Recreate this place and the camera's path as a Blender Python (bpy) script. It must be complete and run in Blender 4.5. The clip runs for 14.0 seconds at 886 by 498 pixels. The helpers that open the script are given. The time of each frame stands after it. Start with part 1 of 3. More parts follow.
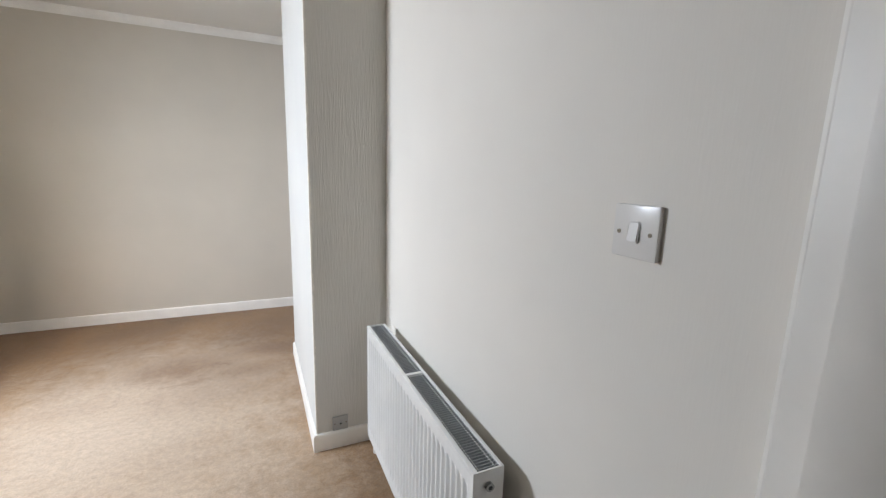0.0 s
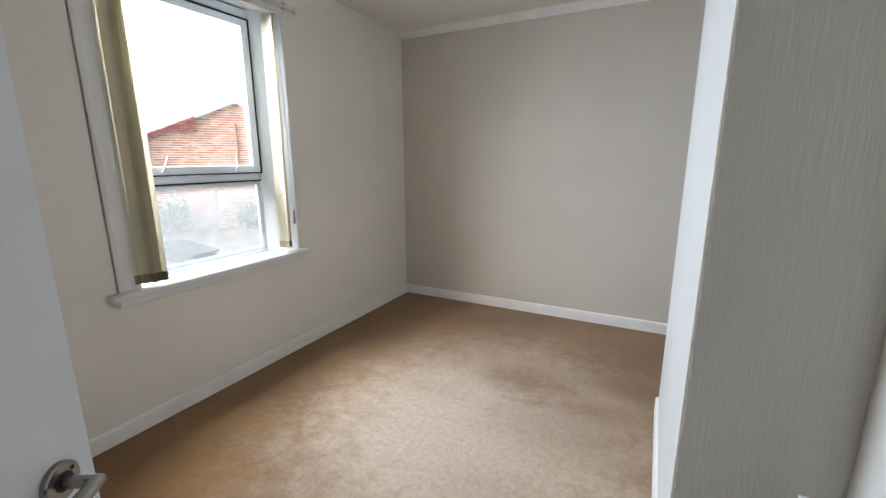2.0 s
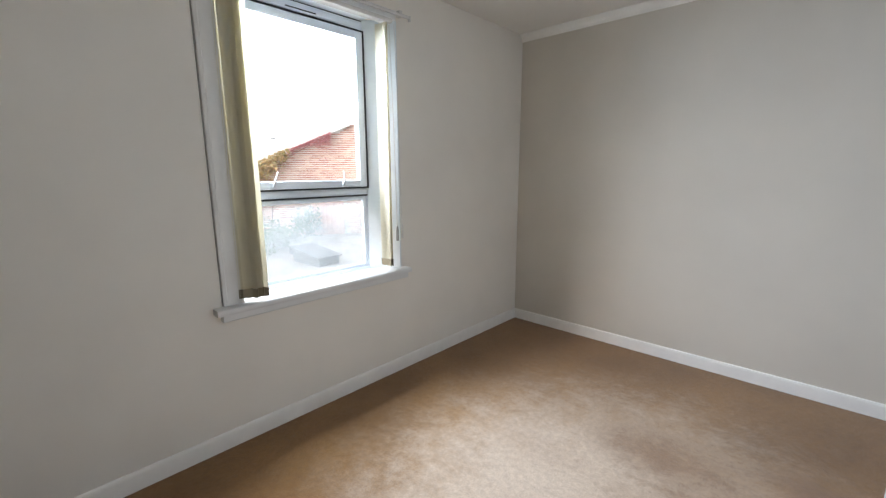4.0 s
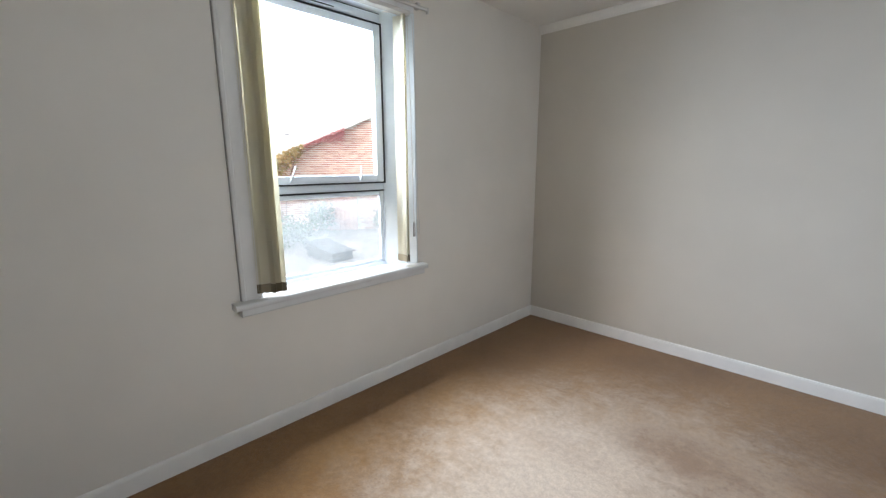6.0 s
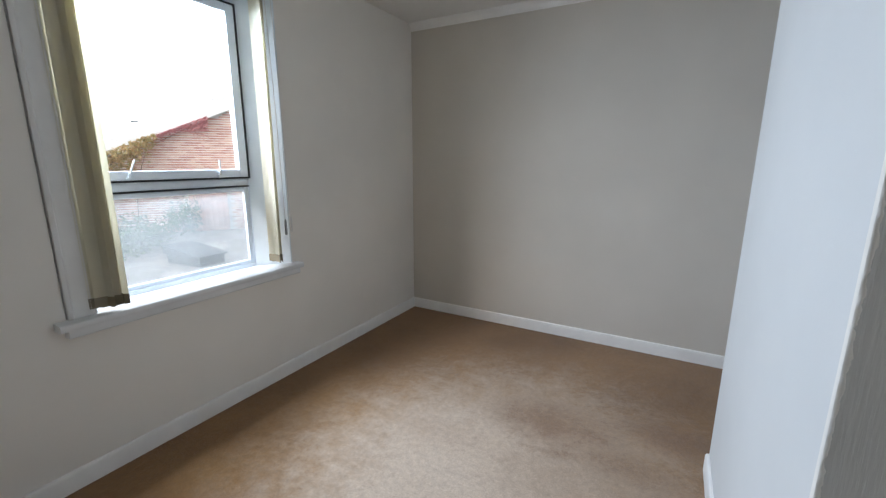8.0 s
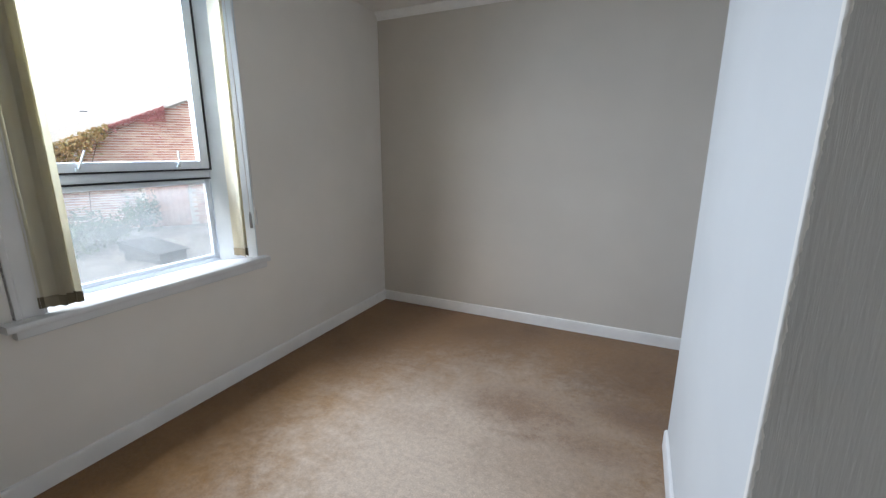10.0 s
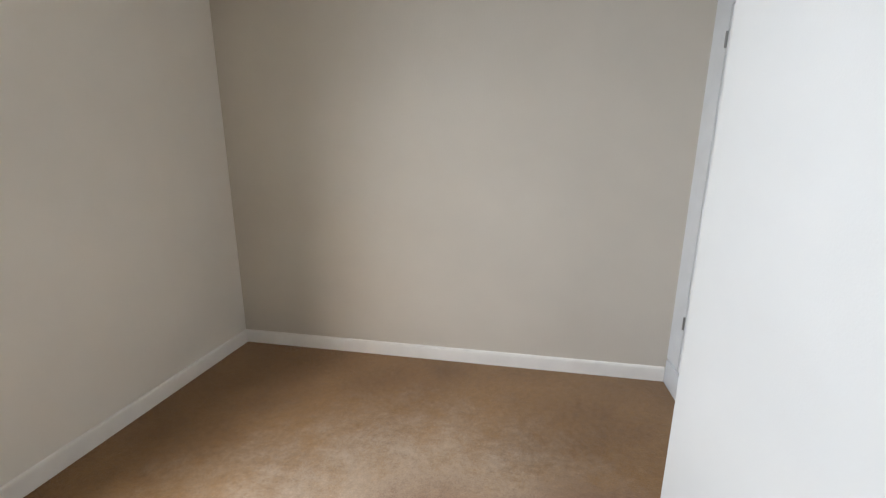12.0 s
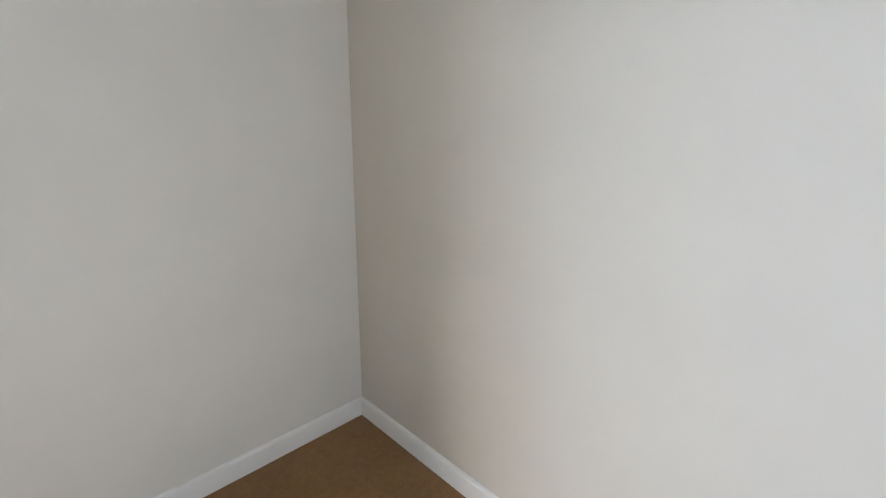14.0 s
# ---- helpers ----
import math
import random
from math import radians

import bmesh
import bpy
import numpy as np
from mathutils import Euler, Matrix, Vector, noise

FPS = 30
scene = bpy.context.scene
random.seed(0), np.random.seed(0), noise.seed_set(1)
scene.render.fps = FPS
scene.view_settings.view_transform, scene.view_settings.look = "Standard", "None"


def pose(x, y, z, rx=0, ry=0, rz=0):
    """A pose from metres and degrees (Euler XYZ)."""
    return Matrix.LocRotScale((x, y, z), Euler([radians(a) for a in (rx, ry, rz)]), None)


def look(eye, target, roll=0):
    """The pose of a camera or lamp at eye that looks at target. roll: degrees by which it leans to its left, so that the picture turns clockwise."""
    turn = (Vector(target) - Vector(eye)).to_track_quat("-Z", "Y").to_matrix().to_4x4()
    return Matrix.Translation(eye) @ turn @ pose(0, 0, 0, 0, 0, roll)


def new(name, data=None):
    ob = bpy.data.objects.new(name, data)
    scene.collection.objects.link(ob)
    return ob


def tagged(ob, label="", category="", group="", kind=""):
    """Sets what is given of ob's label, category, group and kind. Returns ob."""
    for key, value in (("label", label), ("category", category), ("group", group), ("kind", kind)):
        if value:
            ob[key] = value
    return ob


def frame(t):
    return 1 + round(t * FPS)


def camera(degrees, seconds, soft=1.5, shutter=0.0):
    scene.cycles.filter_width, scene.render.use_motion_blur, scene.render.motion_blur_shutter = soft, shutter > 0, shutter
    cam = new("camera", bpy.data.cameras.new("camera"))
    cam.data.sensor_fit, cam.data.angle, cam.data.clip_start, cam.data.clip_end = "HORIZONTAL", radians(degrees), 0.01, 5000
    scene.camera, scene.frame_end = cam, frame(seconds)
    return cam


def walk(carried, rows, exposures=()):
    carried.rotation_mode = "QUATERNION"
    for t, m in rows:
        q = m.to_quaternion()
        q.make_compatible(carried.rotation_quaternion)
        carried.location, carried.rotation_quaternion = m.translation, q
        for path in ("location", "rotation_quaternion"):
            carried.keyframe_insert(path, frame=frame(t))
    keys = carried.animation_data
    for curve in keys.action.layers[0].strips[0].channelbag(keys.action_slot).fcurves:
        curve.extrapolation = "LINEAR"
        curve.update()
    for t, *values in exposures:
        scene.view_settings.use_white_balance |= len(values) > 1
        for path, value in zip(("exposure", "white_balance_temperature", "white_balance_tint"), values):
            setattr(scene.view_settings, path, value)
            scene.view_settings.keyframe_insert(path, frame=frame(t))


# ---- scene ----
cam = camera(94.0, 14.0, soft=1.3)
PATH = [
    (0, (2.172, -4.3, 1.358), (2.986, -2.508, 0.999), 1.5),
    (0.5, (2.213, -4.074, 1.374), (2.392, -2.115, 1.009), 1.1),
    (1, (2.247, -3.875, 1.364), (1.863, -1.955, 0.958), 0.4),
    (1.5, (2.307, -3.689, 1.363), (1.547, -1.888, 0.94), -0.2),
    (2, (2.272, -3.559, 1.374), (1.375, -1.823, 0.95), -0.2),
    (2.5, (2.185, -3.41, 1.393), (1.21, -1.705, 1.015), -0.1),
    (3, (2.121, -3.326, 1.403), (0.982, -1.719, 1.055), 0.1),
    (3.5, (2.112, -3.26, 1.4), (0.807, -1.787, 1.043), -0.2),
    (6, (2.06, -3.262, 1.39), (0.679, -1.87, 0.998), -0.2),
    (6.5, (2.059, -3.253, 1.38), (0.802, -1.745, 0.995), -0.1),
    (7, (2.078, -3.253, 1.403), (0.952, -1.648, 1.01), 0.2),
    (7.5, (2.092, -3.243, 1.397), (1.068, -1.57, 1.005), 0.2),
    (8, (2.126, -3.227, 1.393), (1.171, -1.52, 0.975), 0.2),
    (10.5, (2.142, -3.235, 1.38), (1.418, -1.43, 0.913), 0.3),
    (11, (2.089, -3.141, 1.353), (1.531, -1.281, 0.874), 0.2),
    (11.5, (1.989, -2.821, 1.352), (1.536, -0.93, 0.88), 0.3),
    (12, (1.882, -2.443, 1.337), (1.528, -0.529, 0.875), 0.3),
    (12.5, (1.794, -2.045, 1.351), (1.486, -0.125, 0.882), -0.5),
    (13, (1.809, -1.64, 1.315), (1.29, 0.229, 0.827), -0.3),
    (13.5, (1.699, -1.269, 1.292), (0.819, 0.453, 0.782), 0.8),
    (14, (1.544, -1.002, 1.302), (0.178, 0.374, 0.81), 0.8),
]
walk(cam, [(t, look(eye, target, roll)) for t, eye, target, roll in PATH],
     exposures=[(0.0, 2.25, 7250, 19), (1.0, 1.9, 6850, 17.5), (2.0, 1.9, 6900, 17.5), (2.5, 1.85, 6850, 17), (3.0, 1.72, 6650, 17), (3.5, 2.0, 6700, 17), (6.2, 1.98, 6550, 16), (7.0, 1.75, 6450, 15.5), (8.0, 1.6, 6400, 16), (10.5, 1.6, 6450, 17), (11.0, 1.53, 6700, 18), (11.5, 1.55, 7200, 19.5), (12.0, 2.0, 7300, 18.5), (12.5, 2.15, 6950, 17.5), (13.2, 2.4, 6800, 16.5), (14.0, 2.6, 6350, 15.5)])

# ---- world, sun and exposure ----
world = bpy.data.worlds.new("overcast_sky")
scene.world = world
world.use_nodes = True
wn = world.node_tree
sky = wn.nodes.new("ShaderNodeTexSky")
sky.sky_type = "NISHITA"
sky.sun_disc = False
sky.sun_elevation = radians(38)
sky.sun_rotation = radians(200)
sky.air_density = 1.0
sky.dust_density = 4.0
soft_sky = wn.nodes.new("ShaderNodeHueSaturation")
soft_sky.inputs["Saturation"].default_value = 0.35
wn.links.new(sky.outputs["Color"], soft_sky.inputs["Color"])
wn.links.new(soft_sky.outputs["Color"], wn.nodes["Background"].inputs["Color"])
wn.nodes["Background"].inputs["Strength"].default_value = 0.15

sun = new("sun", bpy.data.lights.new("sun", "SUN"))
sun.data.energy = 0.8
sun.data.angle = radians(25)
sun.data.color = (1.0, 0.96, 0.9)
sun.matrix_world = look((-20, 30, 40), (0, 0, 0))

# the sky's light where it enters the top of the window
skylight = new("window_daylight", bpy.data.lights.new("window_daylight", "AREA"))
skylight.data.shape = "RECTANGLE"
skylight.data.size, skylight.data.size_y = 1.15, 0.5
skylight.data.energy = 52
skylight.data.spread = radians(170)
skylight.data.color = (0.62, 0.79, 0.97)
skylight.matrix_world = look((-0.44, -2.06, 2.19), (0.56, -2.06, 2.19 - 0.33))


# ---- materials ----
def material(name, color, rough=0.6, metal=0.0, spec=0.5):
    m = bpy.data.materials.new(name)
    m.use_nodes = True
    b = m.node_tree.nodes["Principled BSDF"]
    b.inputs["Base Color"].default_value = (*color, 1)
    b.inputs["Roughness"].default_value = rough
    b.inputs["Metallic"].default_value = metal
    b.inputs["Specular IOR Level"].default_value = spec
    return m, m.node_tree.nodes, m.node_tree.links, b


def noise_at(n, l, scale, stretch=(1, 1, 1), detail=4.0, rough=0.55):
    tc = n.new("ShaderNodeTexCoord")
    mp = n.new("ShaderNodeMapping")
    mp.inputs["Scale"].default_value = stretch
    tx = n.new("ShaderNodeTexNoise")
    tx.inputs["Scale"].default_value = scale
    tx.inputs["Detail"].default_value = detail
    tx.inputs["Roughness"].default_value = rough
    l.new(tc.outputs["Object"], mp.inputs["Vector"])
    l.new(mp.outputs["Vector"], tx.inputs["Vector"])
    return tx


def vary(n, l, b, tx, lo, hi, a=0.3, c=0.7):
    r = n.new("ShaderNodeValToRGB")
    r.color_ramp.elements[0].position = a
    r.color_ramp.elements[1].position = c
    r.color_ramp.elements[0].color = (*lo, 1)
    r.color_ramp.elements[1].color = (*hi, 1)
    l.new(tx.outputs["Fac"], r.inputs["Fac"])
    l.new(r.outputs["Color"], b.inputs["Base Color"])
    return r


def bump(n, l, b, tx, strength, distance, below=None):
    bp = n.new("ShaderNodeBump")
    bp.inputs["Strength"].default_value = strength
    bp.inputs["Distance"].default_value = distance
    l.new(tx.outputs["Fac"], bp.inputs["Height"])
    if below:
        l.new(below.outputs["Normal"], bp.inputs["Normal"])
    l.new(bp.outputs["Normal"], b.inputs["Normal"])
    return bp


def scaled(c, k):
    return tuple(v * k for v in c)


def painted(name, color, relief, rough=0.65, stretch=(1, 1, 0.09), grain=210):
    """Emulsion over vertically grained wallpaper."""
    m, n, l, b = material(name, color, rough, spec=0.3)
    vary(n, l, b, noise_at(n, l, 1.7, detail=3), scaled(color, 0.955), scaled(color, 1.02))
    coarse = noise_at(n, l, grain, stretch, detail=3, rough=0.6)
    b1 = bump(n, l, b, coarse, relief, 0.0022)
    bump(n, l, b, noise_at(n, l, 900, detail=2), relief * 0.35, 0.0006, b1)
    return m


def gloss(name, color, rough, relief=0.08):
    """Brushed gloss or satin on woodwork and metal."""
    m, n, l, b = material(name, color, rough)
    vary(n, l, b, noise_at(n, l, 6, detail=5), scaled(color, 0.93), scaled(color, 1.02))
    bump(n, l, b, noise_at(n, l, 60, (1, 1, 0.3), detail=3), relief, 0.002)
    return m


def speckled(name, lo, hi, scale, rough=0.85, relief=0.3):
    m, n, l, b = material(name, lo, rough)
    vary(n, l, b, noise_at(n, l, scale, detail=6), lo, hi)
    bump(n, l, b, noise_at(n, l, scale * 6, detail=4), relief, 0.01)
    return m


M_TAUPE = painted("taupe_wallpaper", (0.64, 0.58, 0.497), 0.25)
M_TAUPE_DEEP = painted("taupe_bark_wallpaper", (0.69, 0.66, 0.61), 1.0, stretch=(1, 1, 0.07), grain=165)
M_WHITE = painted("white_wallpaper", (0.745, 0.70, 0.635), 0.14)
M_WHITE_SMOOTH = painted("white_emulsion", (0.825, 0.772, 0.692), 0.10, stretch=(1, 1, 1))
# white emulsion copy, toned down and cooled for the breast's direct window light
M_BREAST = painted("daylit_white_emulsion", (0.68, 0.67, 0.635), 0.10, stretch=(1, 1, 1))
M_CEIL = painted("ceiling_emulsion", (0.81, 0.775, 0.72), 0.2, stretch=(1, 1, 1))
M_WOOD = gloss("white_gloss_woodwork", (0.895, 0.86, 0.805), 0.42)
M_TRIM = gloss("white_gloss_window_trim", (0.86, 0.86, 0.84), 0.3)
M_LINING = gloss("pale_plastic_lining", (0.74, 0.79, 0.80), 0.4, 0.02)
M_SILL = gloss("white_gloss_sill", (0.74, 0.735, 0.71), 0.35)
M_CASING = gloss("white_gloss_casing", (0.80, 0.775, 0.73), 0.4)
M_DOOR = gloss("white_satin_door", (0.74, 0.75, 0.75), 0.4, 0.12)
M_RAD = gloss("white_enamelled_steel", (0.78, 0.775, 0.75), 0.3, 0.02)
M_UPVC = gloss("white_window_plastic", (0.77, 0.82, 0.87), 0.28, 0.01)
M_SOCKET = gloss("greyed_socket_plastic", (0.42, 0.415, 0.40), 0.4, 0.0)
M_PLATE = gloss("white_moulded_plastic", (0.72, 0.69, 0.65), 0.25, 0.0)
M_ALU = gloss("grey_aluminium", (0.46, 0.47, 0.48), 0.5, 0.0)
# grille slats: enamel greyed for the shade between the panels
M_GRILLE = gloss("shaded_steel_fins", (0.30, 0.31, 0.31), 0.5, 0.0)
# grey-brown of the shade drawn beside the architrave
M_SHADE_LINE = speckled("painted_shade_line", (0.24, 0.215, 0.19), (0.46, 0.43, 0.39), 70)
M_BLACK = material("black_rubber", (0.012, 0.013, 0.015), 0.6)[0]
M_DARK = material("dark_inner_shade", (0.03, 0.03, 0.03), 0.8)[0]
M_SCREW = material("brass_screw", (0.24, 0.20, 0.15), 0.45, 0.8)[0]
M_HINGE = material("brushed_steel", (0.36, 0.36, 0.35), 0.38, 1.0)[0]


def nickel():
    m, n, l, b = material("satin_nickel", (0.29, 0.27, 0.245), 0.27, 1.0)
    tx = noise_at(n, l, 300, (1, 1, 0.1), 3)
    bump(n, l, b, tx, 0.05, 0.0005)
    return m


M_NICKEL = nickel()


def carpet():
    m, n, l, b = material("beige_carpet", (0.3, 0.21, 0.13), 0.95, spec=0.08)
    b.inputs["Sheen Weight"].default_value = 0.25
    b.inputs["Sheen Roughness"].default_value = 0.6
    big = noise_at(n, l, 1.6, detail=6, rough=0.62)
    ramp = n.new("ShaderNodeValToRGB")
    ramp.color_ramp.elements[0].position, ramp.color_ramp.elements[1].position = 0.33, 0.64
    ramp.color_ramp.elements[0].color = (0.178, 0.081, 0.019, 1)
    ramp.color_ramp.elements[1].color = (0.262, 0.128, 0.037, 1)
    l.new(big.outputs["Fac"], ramp.inputs["Fac"])
    last = ramp.outputs["Color"]
    # faded, trodden middle, paled for window light too, and walked-in soiling: soft ragged-rimmed shapes
    tc = n.new("ShaderNodeTexCoord")
    rag = noise_at(n, l, 6.5, detail=7, rough=0.78)
    WORN_LIT, SOILED = (0.56, 0.432, 0.322, 1), (0.20, 0.098, 0.04, 1)
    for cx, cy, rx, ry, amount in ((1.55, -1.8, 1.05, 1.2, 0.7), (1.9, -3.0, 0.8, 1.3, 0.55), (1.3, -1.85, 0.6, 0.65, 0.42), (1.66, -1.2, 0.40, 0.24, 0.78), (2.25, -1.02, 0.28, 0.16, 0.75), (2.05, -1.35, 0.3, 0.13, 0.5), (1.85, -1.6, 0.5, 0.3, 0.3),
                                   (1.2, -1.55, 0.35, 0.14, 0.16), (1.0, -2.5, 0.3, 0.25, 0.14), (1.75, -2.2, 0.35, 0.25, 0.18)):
        mp = n.new("ShaderNodeMapping")
        mp.vector_type = "TEXTURE"
        mp.inputs["Location"].default_value = (cx, cy, 0)
        mp.inputs["Scale"].default_value = (rx, ry, 50)
        l.new(tc.outputs["Object"], mp.inputs["Vector"])
        ln = n.new("ShaderNodeVectorMath")
        ln.operation = "LENGTH"
        l.new(mp.outputs["Vector"], ln.inputs[0])
        ad = n.new("ShaderNodeMath")
        ad.operation = "MULTIPLY_ADD"
        ad.inputs[1].default_value = 1.3 if rx > 0.5 else 2.6
        l.new(rag.outputs["Fac"], ad.inputs[0])
        l.new(ln.outputs["Value"], ad.inputs[2])
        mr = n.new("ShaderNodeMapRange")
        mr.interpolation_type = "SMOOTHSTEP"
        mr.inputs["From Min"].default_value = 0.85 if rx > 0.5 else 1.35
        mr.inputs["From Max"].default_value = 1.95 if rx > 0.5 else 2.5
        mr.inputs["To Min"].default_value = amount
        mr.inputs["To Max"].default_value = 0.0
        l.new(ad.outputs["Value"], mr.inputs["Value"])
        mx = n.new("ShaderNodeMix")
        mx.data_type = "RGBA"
        mx.inputs["B"].default_value = WORN_LIT if rx > 0.5 else SOILED
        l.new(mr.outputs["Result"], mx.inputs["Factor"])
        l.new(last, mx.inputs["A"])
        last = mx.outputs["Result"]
    # mottled pile lying this way and that
    mo = noise_at(n, l, 34, detail=5, rough=0.7)
    mt = n.new("ShaderNodeMix")
    mt.data_type = "RGBA"
    mt.blend_type = "OVERLAY"
    mt.inputs["Factor"].default_value = 0.4
    l.new(last, mt.inputs["A"])
    l.new(mo.outputs["Fac"], mt.inputs["B"])
    last = mt.outputs["Result"]
    # scattered dark flecks
    fk = noise_at(n, l, 62, detail=3, rough=0.6)
    fr = n.new("ShaderNodeMapRange")
    fr.inputs["From Min"].default_value, fr.inputs["From Max"].default_value = 0.64, 0.74
    fr.inputs["To Max"].default_value = 0.38
    l.new(fk.outputs["Fac"], fr.inputs["Value"])
    fm = n.new("ShaderNodeMix")
    fm.data_type = "RGBA"
    fm.inputs["B"].default_value = (0.15, 0.095, 0.06, 1)
    l.new(fr.outputs["Result"], fm.inputs["Factor"])
    l.new(last, fm.inputs["A"])
    last = fm.outputs["Result"]
    # tuft speckle
    sp = noise_at(n, l, 130, detail=5, rough=0.75)
    mm = n.new("ShaderNodeMix")
    mm.data_type = "RGBA"
    mm.blend_type = "OVERLAY"
    mm.inputs["Factor"].default_value = 0.45
    l.new(last, mm.inputs["A"])
    l.new(sp.outputs["Fac"], mm.inputs["B"])
    l.new(mm.outputs["Result"], b.inputs["Base Color"])
    b1 = bump(n, l, b, noise_at(n, l, 26, detail=5, rough=0.65), 0.35, 0.005)
    bump(n, l, b, noise_at(n, l, 420, detail=2), 0.6, 0.003, b1)
    return m


M_CARPET = carpet()


def fabric():
    m, n, l, b = material("cream_blind_fabric", (0.84, 0.80, 0.66), 0.85, spec=0.2)
    vary(n, l, b, noise_at(n, l, 9, (1, 1, 0.2), 4), (0.60, 0.56, 0.44), (0.68, 0.64, 0.53))
    bump(n, l, b, noise_at(n, l, 700, (1, 1, 0.5), 2), 0.3, 0.0006)
    t = n.new("ShaderNodeBsdfTranslucent")
    t.inputs["Color"].default_value = (0.88, 0.84, 0.70, 1)
    mix = n.new("ShaderNodeMixShader")
    mix.inputs["Fac"].default_value = 0.48
    l.new(b.outputs["BSDF"], mix.inputs[1])
    l.new(t.outputs["BSDF"], mix.inputs[2])
    l.new(mix.outputs["Shader"], n["Material Output"].inputs["Surface"])
    return m


M_SLAT = fabric()
M_WEIGHT = gloss("brown_weight_plastic", (0.20, 0.165, 0.10), 0.55, 0.05)


def clear_glass():
    m = bpy.data.materials.new("clear_glass")
    m.use_nodes = True
    n, l = m.node_tree.nodes, m.node_tree.links
    n.remove(n["Principled BSDF"])
    tr, gl, mx = (n.new(k) for k in ("ShaderNodeBsdfTransparent", "ShaderNodeBsdfGlossy", "ShaderNodeMixShader"))
    tr.inputs["Color"].default_value = (0.94, 0.96, 0.95, 1)
    gl.inputs["Roughness"].default_value = 0.02
    mx.inputs["Fac"].default_value = 0.035
    l.new(tr.outputs["BSDF"], mx.inputs[1])
    l.new(gl.outputs["BSDF"], mx.inputs[2])
    l.new(mx.outputs["Shader"], n["Material Output"].inputs["Surface"])
    return m


def misted_glass():
    """A failed sealed unit: drifts of condensation that whiten what lies behind."""
    m = bpy.data.materials.new("misted_glass")
    m.use_nodes = True
    n, l = m.node_tree.nodes, m.node_tree.links
    n.remove(n["Principled BSDF"])
    clear, mist, mx, rg = (n.new(k) for k in ("ShaderNodeBsdfTransparent", "ShaderNodeBsdfTranslucent", "ShaderNodeMixShader", "ShaderNodeMapRange"))
    clear.inputs["Color"].default_value = (0.93, 0.96, 0.96, 1)
    mist.inputs["Color"].default_value = (0.27, 0.295, 0.295, 1)
    tx = noise_at(n, l, 4.5, (1, 1, 1.5), detail=3, rough=0.5)
    rg.inputs["From Min"].default_value, rg.inputs["From Max"].default_value = 0.25, 0.75
    rg.inputs["To Min"].default_value, rg.inputs["To Max"].default_value = 0.18, 0.52
    l.new(tx.outputs["Fac"], rg.inputs["Value"])
    l.new(rg.outputs["Result"], mx.inputs["Fac"])
    l.new(clear.outputs["BSDF"], mx.inputs[1])
    l.new(mist.outputs["BSDF"], mx.inputs[2])
    l.new(mx.outputs["Shader"], n["Material Output"].inputs["Surface"])
    return m


M_GLASS, M_MIST = clear_glass(), misted_glass()


def brick_material():
    m, n, l, b = material("red_brick", (0.4, 0.2, 0.14), 0.9)
    geo = n.new("ShaderNodeNewGeometry")
    inf = n.new("ShaderNodeObjectInfo")
    ad = n.new("ShaderNodeMath")
    l.new(geo.outputs["Random Per Island"], ad.inputs[0])
    l.new(inf.outputs["Random"], ad.inputs[1])
    fr = n.new("ShaderNodeMath")
    fr.operation = "FRACT"
    l.new(ad.outputs["Value"], fr.inputs[0])
    r = n.new("ShaderNodeValToRGB")
    r.color_ramp.elements[0].color = (0.50, 0.25, 0.19, 1)
    r.color_ramp.elements[1].color = (0.75, 0.53, 0.43, 1)
    e = r.color_ramp.elements.new(0.5)
    e.color = (0.61, 0.35, 0.27, 1)
    l.new(fr.outputs["Value"], r.inputs["Fac"])
    l.new(r.outputs["Color"], b.inputs["Base Color"])
    bump(n, l, b, noise_at(n, l, 60, detail=4), 0.5, 0.006)
    return m


def leaf_material(name, lo, hi):
    m, n, l, b = material(name, lo, 0.7)
    geo = n.new("ShaderNodeNewGeometry")
    r = n.new("ShaderNodeValToRGB")
    r.color_ramp.elements[0].color = (*lo, 1)
    r.color_ramp.elements[1].color = (*hi, 1)
    l.new(geo.outputs["Random Per Island"], r.inputs["Fac"])
    l.new(r.outputs["Color"], b.inputs["Base Color"])
    return m


M_BRICK = brick_material()
M_MORTAR = speckled("pale_mortar", (0.80, 0.77, 0.72), (0.86, 0.84, 0.80), 8)
M_CONCRETE = speckled("pale_concrete", (0.24, 0.25, 0.25), (0.34, 0.35, 0.35), 1.3)
M_VERGE = speckled("weathered_white_board", (0.68, 0.69, 0.68), (0.78, 0.79, 0.78), 3)
M_PALE = speckled("pale_render", (0.70, 0.70, 0.68), (0.80, 0.80, 0.78), 2)
M_TILE = speckled("grey_roof_tile", (0.24, 0.23, 0.22), (0.36, 0.34, 0.32), 5)
M_FELT = speckled("grey_felt", (0.07, 0.085, 0.1), (0.13, 0.15, 0.17), 9)
M_PINK = speckled("faded_pink_boards", (0.60, 0.36, 0.30), (0.70, 0.45, 0.38), 2)
M_PIPE = speckled("dull_red_paint", (0.42, 0.26, 0.21), (0.50, 0.32, 0.27), 6)
M_RED_LEAF = leaf_material("red_creeper_leaf", (0.48, 0.18, 0.19), (0.70, 0.38, 0.37))
M_AUTUMN_LEAF = leaf_material("autumn_leaf", (0.28, 0.26, 0.10), (0.56, 0.36, 0.18))
M_GREEN_LEAF = leaf_material("shrub_leaf", (0.055, 0.10, 0.05), (0.14, 0.20, 0.10))
M_STEM = speckled("bark", (0.10, 0.075, 0.055), (0.17, 0.13, 0.1), 20)

# ---- mesh helpers ----
ORIGIN = {}


